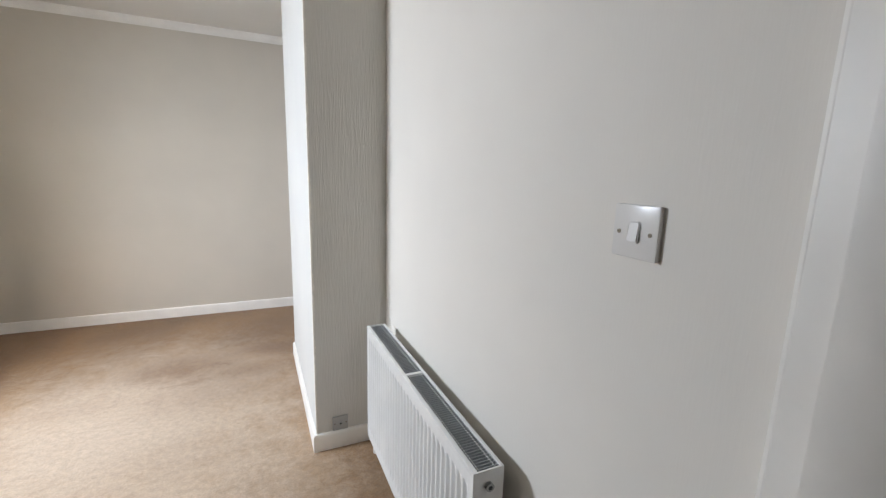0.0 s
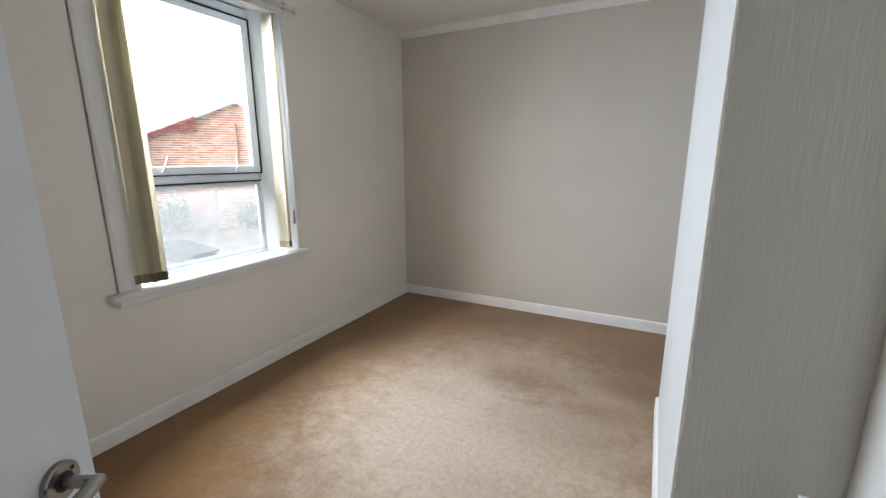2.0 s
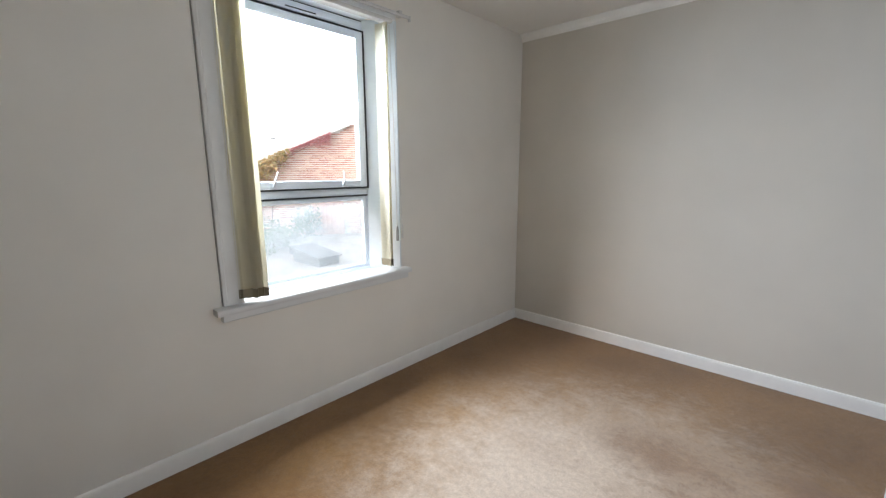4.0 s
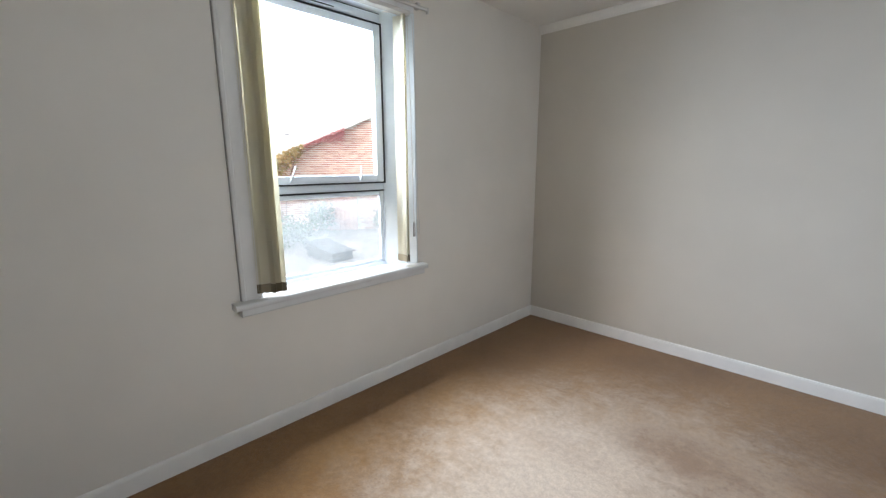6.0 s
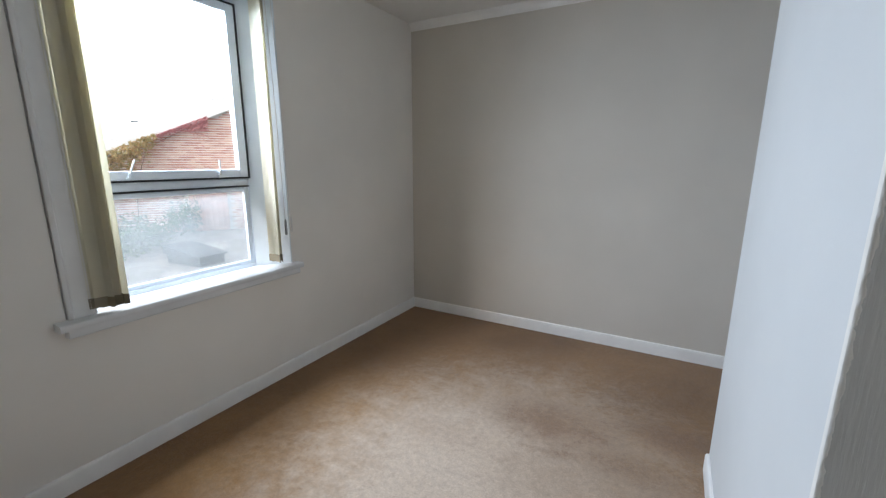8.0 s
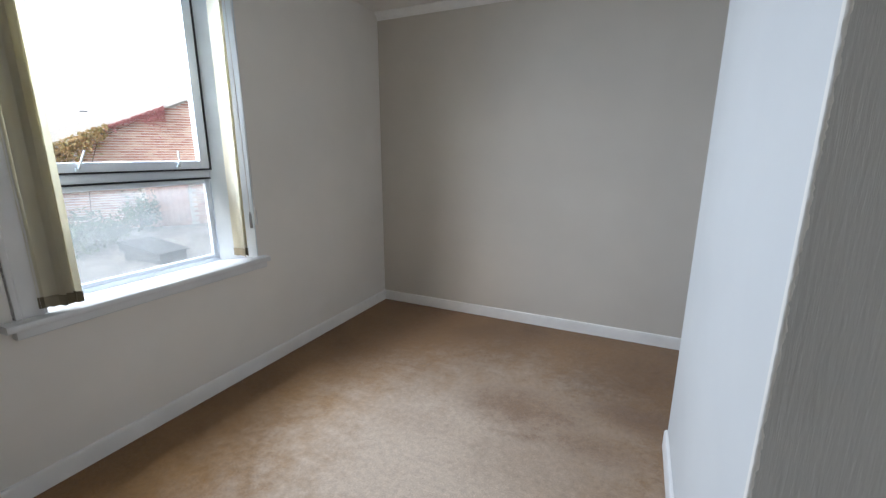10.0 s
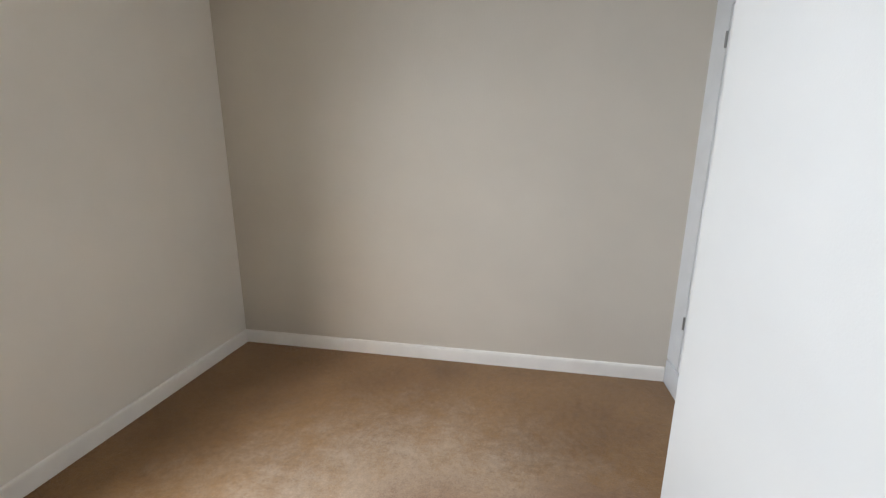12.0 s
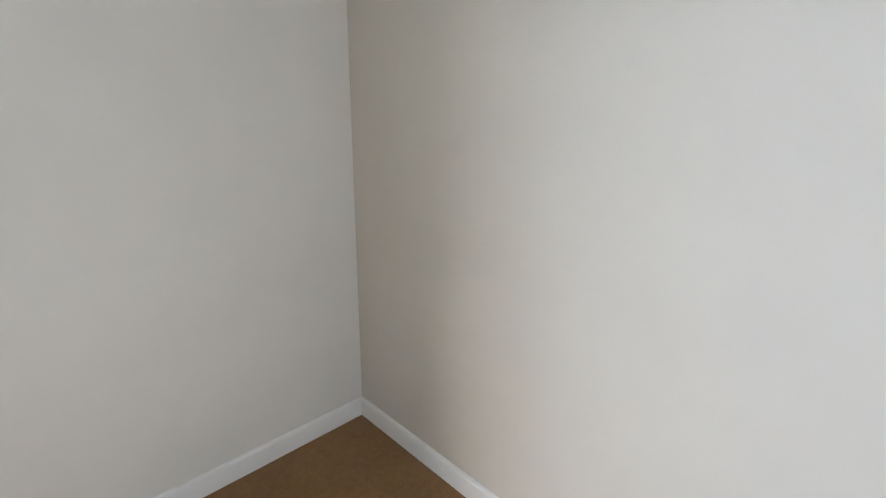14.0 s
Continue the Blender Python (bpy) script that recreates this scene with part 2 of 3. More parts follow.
def box(bm, x0, x1, y0, y1, z0, z1, bevel=0.0):
    vs = [bm.verts.new((x, y, z)) for x in (x0, x1) for y in (y0, y1) for z in (z0, z1)]
    fs = [bm.faces.new([vs[i] for i in f]) for f in ((0, 1, 3, 2), (4, 6, 7, 5), (0, 4, 5, 1), (2, 3, 7, 6), (0, 2, 6, 4), (1, 5, 7, 3))]
    if bevel:
        bmesh.ops.bevel(bm, geom=list({e for f in fs for e in f.edges}), offset=bevel, segments=2, affect="EDGES", profile=0.6)


def boxed(*args, bevel=0.0):
    bm = bmesh.new()
    box(bm, *args, bevel=bevel)
    return bm


def tube(bm, points, radius, sides=14, squash=1.0):
    """A round bar along points; radius may be one number or one a point."""
    rings = []
    for i, p in enumerate(points):
        p = Vector(p)
        d = (Vector(points[min(i + 1, len(points) - 1)]) - Vector(points[max(i - 1, 0)])).normalized()
        a = d.cross(Vector((0, 0, 1)))
        a = a.normalized() if a.length > 0.05 else Vector((1, 0, 0))
        c = a.cross(d)
        r = radius[i] if isinstance(radius, (list, tuple)) else radius
        rings.append([bm.verts.new(p + r * (math.cos(k * math.tau / sides) * a + squash * math.sin(k * math.tau / sides) * c)) for k in range(sides)])
    for r0, r1 in zip(rings, rings[1:]):
        for k in range(sides):
            bm.faces.new((r0[k], r0[(k + 1) % sides], r1[(k + 1) % sides], r1[k]))
    bm.faces.new(rings[0][::-1])
    bm.faces.new(rings[-1])


def tubed(points, radius, sides=14, squash=1.0):
    bm = bmesh.new()
    tube(bm, points, radius, sides, squash)
    return bm


def extruded(profile, axis, a, b):
    """A moulding: profile points in the two other axes, drawn from a to b along axis."""
    bm = bmesh.new()
    ends = []
    for v in (a, b):
        ends.append([bm.verts.new((v, p, q) if axis == "x" else (p, v, q) if axis == "y" else (p, q, v)) for p, q in profile])
    k = len(profile)
    for i in range(k):
        bm.faces.new((ends[0][i], ends[0][(i + 1) % k], ends[1][(i + 1) % k], ends[1][i]))
    bm.faces.new(ends[0][::-1])
    bm.faces.new(ends[1])
    return bm


def to_mesh(name, bm, mat, shift=(0, 0, 0), smooth=0.6):
    bmesh.ops.recalc_face_normals(bm, faces=bm.faces)
    bmesh.ops.translate(bm, verts=bm.verts, vec=-Vector(shift))
    me = bpy.data.meshes.new(name)
    bm.to_mesh(me)
    bm.free()
    me.materials.append(mat)
    if smooth:
        me.shade_smooth()
        me.set_sharp_from_angle(angle=smooth)
    return me


def structure(name, bm, mat, label, category):
    ob = new(name, to_mesh(name, bm, mat))
    return tagged(ob, label, category, kind="structure")


def thing(name, base, label, category, group="", kind=""):
    ob = new(name)
    ob.location = base
    ob.empty_display_size = 0.1
    ORIGIN[ob] = Vector(base)
    return tagged(ob, label, category, group, kind)


def part(name, bm, mat, parent, label=""):
    """One mesh under a thing or under a part; the bmesh is given in the thing's own frame of the place."""
    org = ORIGIN.get(parent, Vector((0, 0, 0)))
    ob = new(name, to_mesh(name, bm, mat, org))
    ob.parent = parent
    ORIGIN[ob] = org
    return tagged(ob, label)


# ---- the room: walls, floor, ceiling ----
H = 2.53
NIB_X, NIB_NEAR, NIB_FAR = 2.384, -2.396, -1.195
RAD_X, CUP_X, END_Y = 2.733, 2.785, -4.075
WIN_L, WIN_R, WIN_B, WIN_T = -2.515, -1.452, 0.72, 2.30
JAMB_R = -1.52

structure("floor", boxed(-0.02, 4.0, -6.0, 0.02, -0.12, 0.0), M_CARPET, "worn beige carpet, window light painted into its paler middle, with darker soiled patches", "carpet")
structure("ceiling", boxed(-0.3, 4.0, -6.0, 0.3, H, H + 0.12), M_CEIL, "plain white painted ceiling", "ceiling")
structure("wall_north", boxed(-0.3, 3.5, 0.0, 0.25, -0.12, H), M_TAUPE, "taupe painted feature wall with fine vertical grain", "wall")

# the window wall, with its opening
bm = bmesh.new()
box(bm, -0.19, 0.0, -6.0, WIN_L, -0.12, H)
box(bm, -0.19, 0.0, WIN_R, 0.0, -0.12, H)
box(bm, -0.19, 0.0, WIN_L, WIN_R, -0.12, WIN_B)
box(bm, -0.19, 0.0, WIN_L, WIN_R, WIN_T, H)
structure("wall_west", bm, M_WHITE_SMOOTH, "off-white painted wall around the window", "wall")

# the projecting breast and the wall behind the radiator
structure("wall_breast", boxed(NIB_X, 3.5, NIB_NEAR + 0.012, NIB_FAR, -0.12, H), M_BREAST, "white painted side of a projecting wall", "wall")
structure("wall_breast_front", boxed(NIB_X + 0.0025, RAD_X, NIB_NEAR, NIB_NEAR + 0.012, -0.12, H), M_TAUPE_DEEP,
          "taupe bark-textured wallpaper on a narrow return wall", "wall")
structure("wall_east", boxed(RAD_X, 3.5, END_Y, NIB_NEAR + 0.012, -0.12, H), M_WHITE, "white textured wallpaper behind the radiator", "wall")


def paint_line():
    """The ragged white bead of paint where side and front of the breast meet."""
    bm = bmesh.new()
    rows = []
    for i in range(701):
        z = 0.09 + i * (H - 0.09) / 700
        w = 0.0075 + 0.004 * noise.noise(Vector((0, 3.1, z * 9))) + 0.004 * noise.noise(Vector((5, 0, z * 38))) + 0.0035 * noise.noise(Vector((2, 7, z * 130)))
        w = max(w, 0.0022)
        k = 0.0024 + 0.0022 * noise.noise(Vector((9, 1, z * 45)))
        y = NIB_NEAR
        row = [(NIB_X - 0.0012, y + 0.012), (NIB_X - 0.0014, y + 0.003), (NIB_X - 0.0004, y - k * 0.4)]
        row += [(NIB_X + w * f, y - k * g) for f, g in ((0.15, 0.8), (0.4, 1.0), (0.65, 0.75), (0.85, 0.35), (1.0, -0.3))]
        rows.append([bm.verts.new((px, py, z)) for px, py in row])
    for a, b in zip(rows, rows[1:]):
        for k in range(7):
            bm.faces.new((a[k], a[k + 1], b[k + 1], b[k]))
    return bm


structure("trim_corner", paint_line(), M_WHITE_SMOOTH, "uneven white paint line along a wall corner", "trim")

# end wall with the doorway, and the hall behind
DOOR_L, DOOR_R, DOOR_T, WALL_T = 1.925, 2.690, 2.03, 0.25
bm = bmesh.new()
box(bm, 0.0, DOOR_L - 0.03, END_Y - WALL_T, END_Y, -0.12, H)
box(bm, DOOR_R + 0.03, 3.5, END_Y - WALL_T, END_Y, -0.12, H)
box(bm, DOOR_L - 0.03, DOOR_R + 0.03, END_Y - WALL_T, END_Y, DOOR_T + 0.03, H)
structure("wall_south", bm, M_WHITE, "white papered wall with the doorway", "wall")
structure("wall_hall_end", boxed(0.9, 3.9, -5.9, -5.75, -0.12, H), M_WHITE_SMOOTH, "plain white hall wall", "wall")
structure("wall_hall_side", boxed(3.75, 3.9, -5.75, END_Y - WALL_T, -0.12, H), M_WHITE_SMOOTH, "plain white hall wall", "wall")
structure("wall_hall_inner", boxed(0.9, 1.05, -5.75, END_Y - WALL_T, -0.12, H), M_WHITE_SMOOTH, "plain white hall wall", "wall")

bm = bmesh.new()
box(bm, DOOR_L - 0.03, DOOR_L, END_Y - WALL_T - 0.004, END_Y + 0.004, 0.0, DOOR_T, 0.002)
box(bm, DOOR_R, DOOR_R + 0.03, END_Y - WALL_T - 0.004, END_Y + 0.004, 0.0, DOOR_T, 0.002)
box(bm, DOOR_L - 0.03, DOOR_R + 0.03, END_Y - WALL_T - 0.004, END_Y + 0.004, DOOR_T, DOOR_T + 0.03, 0.002)
box(bm, DOOR_R - 0.012, DOOR_R, END_Y - 0.10, END_Y - 0.031, 0.0, DOOR_T, 0.003)
box(bm, DOOR_L, DOOR_L + 0.012, END_Y - 0.10, END_Y - 0.031, 0.0, DOOR_T, 0.003)
structure("door_frame", bm, M_WOOD, "white gloss painted door lining with stops", "door frame")
bm = bmesh.new()
box(bm, DOOR_R + 0.004, RAD_X - 0.0005, END_Y + 0.001, END_Y + 0.013, 0.0, DOOR_T + 0.06, 0.006)
box(bm, DOOR_L - 0.064, DOOR_L - 0.006, END_Y + 0.001, END_Y + 0.013, 0.0, DOOR_T + 0.06, 0.006)
box(bm, DOOR_L - 0.004, DOOR_R + 0.004, END_Y + 0.001, END_Y + 0.013, DOOR_T + 0.006, DOOR_T + 0.06, 0.006)
structure("trim_door", bm, M_WOOD, "white gloss architrave round the doorway", "trim")

# cupboard wall beyond the breast
CUP_A, CUP_B, CUP_Z0, CUP_Z1 = -0.165, -0.93, 0.150, 1.99
bm = bmesh.new()
box(bm, CUP_X, CUP_X + 0.09, CUP_A, 0.0, CUP_Z0, H)
box(bm, CUP_X, CUP_X + 0.09, NIB_FAR, CUP_B, CUP_Z0, H)
box(bm, CUP_X, CUP_X + 0.09, CUP_B, CUP_A, CUP_Z1, H)
structure("wall_cupboard", bm, M_DOOR, "white painted surround of a built-in cupboard", "wall")
structure("wall_cupboard_back", boxed(3.3, 3.45, NIB_FAR, 0.0, 0.0, H), M_WHITE_SMOOTH, "plain back of a built-in cupboard", "wall")
structure("baseboard_cupboard", boxed(CUP_X - 0.008, CUP_X + 0.1, NIB_FAR, -0.015, 0.0, CUP_Z0 - 0.004, bevel=0.004), M_DOOR, "white gloss plinth under the cupboard door", "baseboard")

# baseboards and cornice
BH, BT = 0.09, 0.015


def board(t, h):
    return [(0, 0), (t, 0), (t, h - 0.016), (t * 0.92, h - 0.008), (t * 0.7, h - 0.002), (t * 0.35, h), (0, h)]


def baseboard(name, bm):
    structure(name, bm, M_WOOD, "white gloss painted skirting board", "baseboard")


baseboard("baseboard_west", extruded(board(BT, BH), "y", END_Y, -0.0))
baseboard("baseboard_north", extruded([(-p, q) for p, q in board(BT, BH)], "x", BT, CUP_X - 0.008))
baseboard("baseboard_breast", extruded([(NIB_X - p, q) for p, q in board(BT, BH)], "y", NIB_NEAR - BT, NIB_FAR))
baseboard("baseboard_return", extruded([(NIB_NEAR - p, q) for p, q in board(BT, BH)], "x", NIB_X + 0.0, RAD_X))
baseboard("baseboard_east", extruded([(RAD_X - p, q) for p, q in board(BT, BH)], "y", END_Y + 0.02, NIB_NEAR - BT))
baseboard("baseboard_south", extruded([(END_Y + p, q) for p, q in board(BT, BH)], "x", BT, DOOR_L - 0.066))
cove = [(0, H - 0.058), (-0.006, H - 0.058), (-0.008, H - 0.050), (-0.013, H - 0.046), (-0.016, H - 0.034), (-0.024, H - 0.022),
        (-0.036, H - 0.016), (-0.040, H - 0.010), (-0.046, H - 0.008), (-0.046, H), (0, H)]
structure("trim_cornice", extruded(cove, "x", 0.0, CUP_X), M_WOOD, "narrow white plaster cornice above the taupe wall", "cornice")


# ---- the window ----
def window():
    w = thing("window_1", (0, (WIN_L + WIN_R) / 2, WIN_B), "white plastic window, clear top sash over a misted fixed pane", "window", kind="structure")
    FX0, FX1 = -0.157, -0.120
    L, R, B, T = WIN_L + 0.001, JAMB_R - 0.001, WIN_B + 0.027, WIN_T - 0.001
    f = 0.086
    for y0, y1, z0, z1 in ((L, L + f, B, T), (R - f, R, B, T), (L + f, R - f, B, B + 0.022), (L + f, R - f, T - 0.072, T)):
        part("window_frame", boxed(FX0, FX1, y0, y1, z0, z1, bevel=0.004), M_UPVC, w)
    part("transom", boxed(FX0, FX1 - 0.004, L + f, R - f, 1.245, 1.286, bevel=0.004), M_UPVC, w)
    # trickle vent in the head
    vent = part("trickle_vent", boxed(FX1 - 0.002, FX1 + 0.012, -2.25, -1.77, T - 0.062, T - 0.034, bevel=0.004), M_UPVC, w)
    part("slot", boxed(FX1 + 0.008, FX1 + 0.0135, -2.10, -1.92, T - 0.052, T - 0.046), M_BLACK, vent, "dark ventilation slot")
    # top-hung sash
    SL, SR, SB, ST = L + f + 0.006, R - f - 0.006, 1.296, T - 0.076
    s = 0.052
    sash = part("sash", boxed(FX0 + 0.01, FX1 + 0.012, SL, SL + s, SB, ST, bevel=0.005), M_UPVC, w, "top-hung opening sash")
    part("sash_stile", boxed(FX0 + 0.01, FX1 + 0.012, SR - s, SR, SB, ST, bevel=0.005), M_UPVC, sash)
    part("sash_rail", boxed(FX0 + 0.01, FX1 + 0.012, SL + s, SR - s, SB, SB + 0.044, bevel=0.005), M_UPVC, sash)
    part("sash_rail", boxed(FX0 + 0.01, FX1 + 0.012, SL + s, SR - s, ST - 0.044, ST, bevel=0.005), M_UPVC, sash)
    pane = part("pane", boxed(-0.135, -0.131, SL + s - 0.008, SR - s + 0.008, SB + 0.038, ST - 0.038), M_GLASS, w, "clear pane")
    pane.visible_shadow = False
    # black seals round the sash
    for y0, y1, z0, z1 in ((SL - 0.009, SL - 0.0005, SB, ST), (SR + 0.0005, SR + 0.011, SB, ST), (SL - 0.009, SR + 0.011, SB - 0.0085, SB - 0.0005), (SL - 0.009, SR + 0.011, ST + 0.0005, ST + 0.0095)):
        part("seal", boxed(FX0 + 0.012, FX1 + 0.013, y0, y1, z0, z1), M_BLACK, w, "black rubber seal")
    part("seal", boxed(FX0 + 0.012, FX1 + 0.001, L + f, R - f, 1.2365, 1.2445), M_BLACK, w, "black rubber seal")
    # lower fixed pane with its beads
    g0, g1, zb, zt = L + f, R - f, B + 0.022, 1.236
    bead = 0.030
    for y0, y1, z0, z1 in ((g0, g0 + bead, zb, zt), (g1 - bead, g1, zb, zt), (g0 + bead, g1 - bead, zb, zb + 0.022), (g0 + bead, g1 - bead, zt - 0.026, zt)):
        part("glazing_bead", boxed(FX0 + 0.004, FX1 - 0.008, y0, y1, z0, z1, bevel=0.006), M_UPVC, w)
    mist = part("pane", boxed(-0.145, -0.143, g0 + 0.012, g1 - 0.012, zb + 0.01, zt - 0.01), M_MIST, w, "misted pane with condensation")
    mist.visible_shadow = False
    # the two small catches on the sash rail
    for y, lean in ((-2.242, 0.034), (-1.793, 0.003)):
        c = part("catch", boxed(FX1 + 0.012, FX1 + 0.022, y - 0.011, y + 0.011, SB + 0.004, SB + 0.020, bevel=0.003), M_UPVC, w, "small pale window catch")
        part("catch_arm", tubed([(FX1 + 0.020, y, SB + 0.014), (FX1 + 0.024, y + lean * 0.45, SB + 0.055), (FX1 + 0.020, y + lean, SB + 0.096)], [0.0075, 0.0068, 0.006], 8, 0.6), M_ALU, c)
    # side and head linings of the reveal
    splay = [(-0.119, R - f + 0.002), (0.004, WIN_R + 0.002), (0.008, WIN_R + 0.006), (0.008, WIN_R + 0.014), (0.001, WIN_R + 0.014), (0.0005, WIN_R - 0.0005), (-0.157, WIN_R - 0.0005), (-0.157, R + 0.0005), (-0.119, R + 0.0005)]
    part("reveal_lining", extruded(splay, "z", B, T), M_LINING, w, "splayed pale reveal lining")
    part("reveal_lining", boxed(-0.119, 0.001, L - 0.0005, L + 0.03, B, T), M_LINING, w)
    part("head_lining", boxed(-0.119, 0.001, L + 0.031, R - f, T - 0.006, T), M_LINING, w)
    part("seal", boxed(FX1 - 0.001, FX1 + 0.0015, L + f, R - f, T - 0.0135, T - 0.0085), M_BLACK, w, "black rubber seal")
    return w


window()

# sill board and apron, architrave
bm = extruded([(-0.119, 0.746), (0.058, 0.746), (0.064, 0.743), (0.067, 0.736), (0.067, 0.722), (0.064, 0.716), (0.05, 0.713), (-0.119, 0.713)], "y", WIN_L, WIN_R)
structure("window_sill", bm, M_SILL, "white gloss wooden window sill", "sill")
prof = [(0.001, 0.746), (0.058, 0.746), (0.064, 0.743), (0.067, 0.736), (0.067, 0.722), (0.064, 0.716), (0.05, 0.713), (0.001, 0.713)]
structure("window_sill_end", extruded(prof, "y", -2.632, WIN_L), M_SILL, "white gloss wooden window sill end", "sill")
structure("window_sill_end", extruded(prof, "y", WIN_R, -1.395), M_SILL, "white gloss wooden window sill end", "sill")
structure("trim_apron", extruded([(0.001, 0.676), (0.040, 0.676), (0.046, 0.682), (0.046, 0.7128), (0.001, 0.7128)], "y", -2.602, -1.41), M_SILL, "white moulding under the window sill", "trim")


def architrave(y_out, y_in, z0, z1):
    d = 1 if y_in > y_out else -1
    w = abs(y_in - y_out)
    p = [(0.001, 0), (0.012, 0), (0.016, 0.006), (0.016, 0.016), (0.011, 0.020), (0.011, w - 0.026), (0.015, w - 0.020), (0.015, w - 0.012), (0.009, w - 0.008), (0.009, w), (0.001, w)]
    return extruded([(q, y_out + d * v) for q, v in p], "z", z0, z1)


structure("trim_window", architrave(-2.585, WIN_L + 0.030, 0.7465, 2.36), M_CASING, "white moulded window architrave", "trim")
structure("trim_window", boxed(0.001, 0.0085, WIN_L + 0.031, WIN_R + 0.012, WIN_T, 2.359, bevel=0.002), M_TRIM, "white window head board", "trim")
# thin dark strip added as the shade of the architrave's outer edge
structure("trim_window_shade", boxed(0.0004, 0.0022, -2.5905, -2.5855, 0.75, 2.36), M_SHADE_LINE, "dark strip painted as the shade beside the window architrave", "joint")


# ---- vertical blind and curtain track ----
def slat(parent, x, y, turn, z0, z1, width=0.089):
    """One hanging vane, bowed across its width, with its weight in the hem."""
    c, s = math.cos(radians(turn)), math.sin(radians(turn))
    hem = 0.045

    def strip(za, zb, extra, bow):
        bm = bmesh.new()
        cols = []
        for i in range(9):
            u = (i / 8 - 0.5) * (width + extra)
            v = bow * (1 - (2 * i / 8 - 1) ** 2)
            cols.append([[bm.verts.new((x + u * c - (v + e) * s, y + u * s + (v + e) * c, z + 0.003 * math.sin(i * 2 + x * 90) * (z == za))) for z in (za, zb)] for e in (-0.0006 - extra / 2, 0.0006 + extra / 2)])
        for a, b in zip(cols, cols[1:]):
            bm.faces.new((a[0][0], b[0][0], b[0][1], a[0][1]))
            bm.faces.new((a[1][0], a[1][1], b[1][1], b[1][0]))
            for k in (0, 1):
                bm.faces.new((a[0][k], a[1][k], b[1][k], b[0][k]))
        for e in (cols[0], cols[-1]):
            bm.faces.new((e[0][0], e[0][1], e[1][1], e[1][0]))
        return bm
    v = part("vane", strip(z0 + hem * 0.2, z1, 0.0, 0.012), M_SLAT, parent)
    part("weight", strip(z0, z0 + hem, 0.003, 0.012), M_WEIGHT, v, "brownish hem weight")
    part("hanger", boxed(x - 0.004, x + 0.004, y - 0.005, y + 0.005, z1 - 0.004, z1 + 0.014), M_PLATE, v)


def blind():
    b = thing("vertical_blind", (0.03, (WIN_L + WIN_R) / 2, 0.76), "cream fabric vertical blind drawn to both sides", "blind")
    part("headrail", boxed(0.004, 0.056, WIN_L + 0.02, -1.508, 2.264, 2.288, bevel=0.004), M_PLATE, b, "white headrail")
    for k, y in enumerate((-2.474, -2.457, -2.440, -2.425)):
        slat(b, 0.040 + (0.0, 0.014, -0.004, 0.010)[k], y, (52, 64, 46, 60)[k], 0.772 + 0.003 * (k % 3), 2.262)
    for k, y in enumerate((-1.570, -1.558)):
        slat(b, 0.012 + 0.004 * k, y, (3, 7)[k], 0.780 + 0.003 * k, 2.262)
    # two pull cords, each ending in a small weight
    for y, z, mat, label in ((-1.497, 0.94, M_HINGE, "grey cord weight"), (-1.458, 0.955, M_PLATE, "white cord weight")):
        cord = part("cord", tubed([(0.046, y - 0.03, 2.264), (0.045, y - 0.012, 1.7), (0.044, y, z + 0.09)], 0.0018, 6), M_PLATE, b, "thin white pull cord")
        part("cord_weight", tubed([(0.044, y, z), (0.044, y, z + 0.006), (0.044, y, z + 0.085), (0.044, y, z + 0.098)], [0.006, 0.0085, 0.0075, 0.003], 10), mat, cord, label)


blind()

rail = thing("curtain_track", (0.03, -2.0, 2.33), "white plastic curtain track above the window", "curtain track")
part("track", extruded([(0.030, 2.324), (0.042, 2.324), (0.044, 2.327), (0.044, 2.338), (0.041, 2.341), (0.033, 2.341), (0.030, 2.338)], "y", -2.72, -1.355), M_PLATE, rail)
part("end_stop", boxed(0.028, 0.047, -1.358, -1.348, 2.31, 2.344, bevel=0.003), M_PLATE, rail)
for y in (-2.6, -2.0, -1.42):
    part("bracket", boxed(0.001, 0.036, y - 0.012, y + 0.012, 2.325, 2.36, bevel=0.003), M_PLATE, rail)


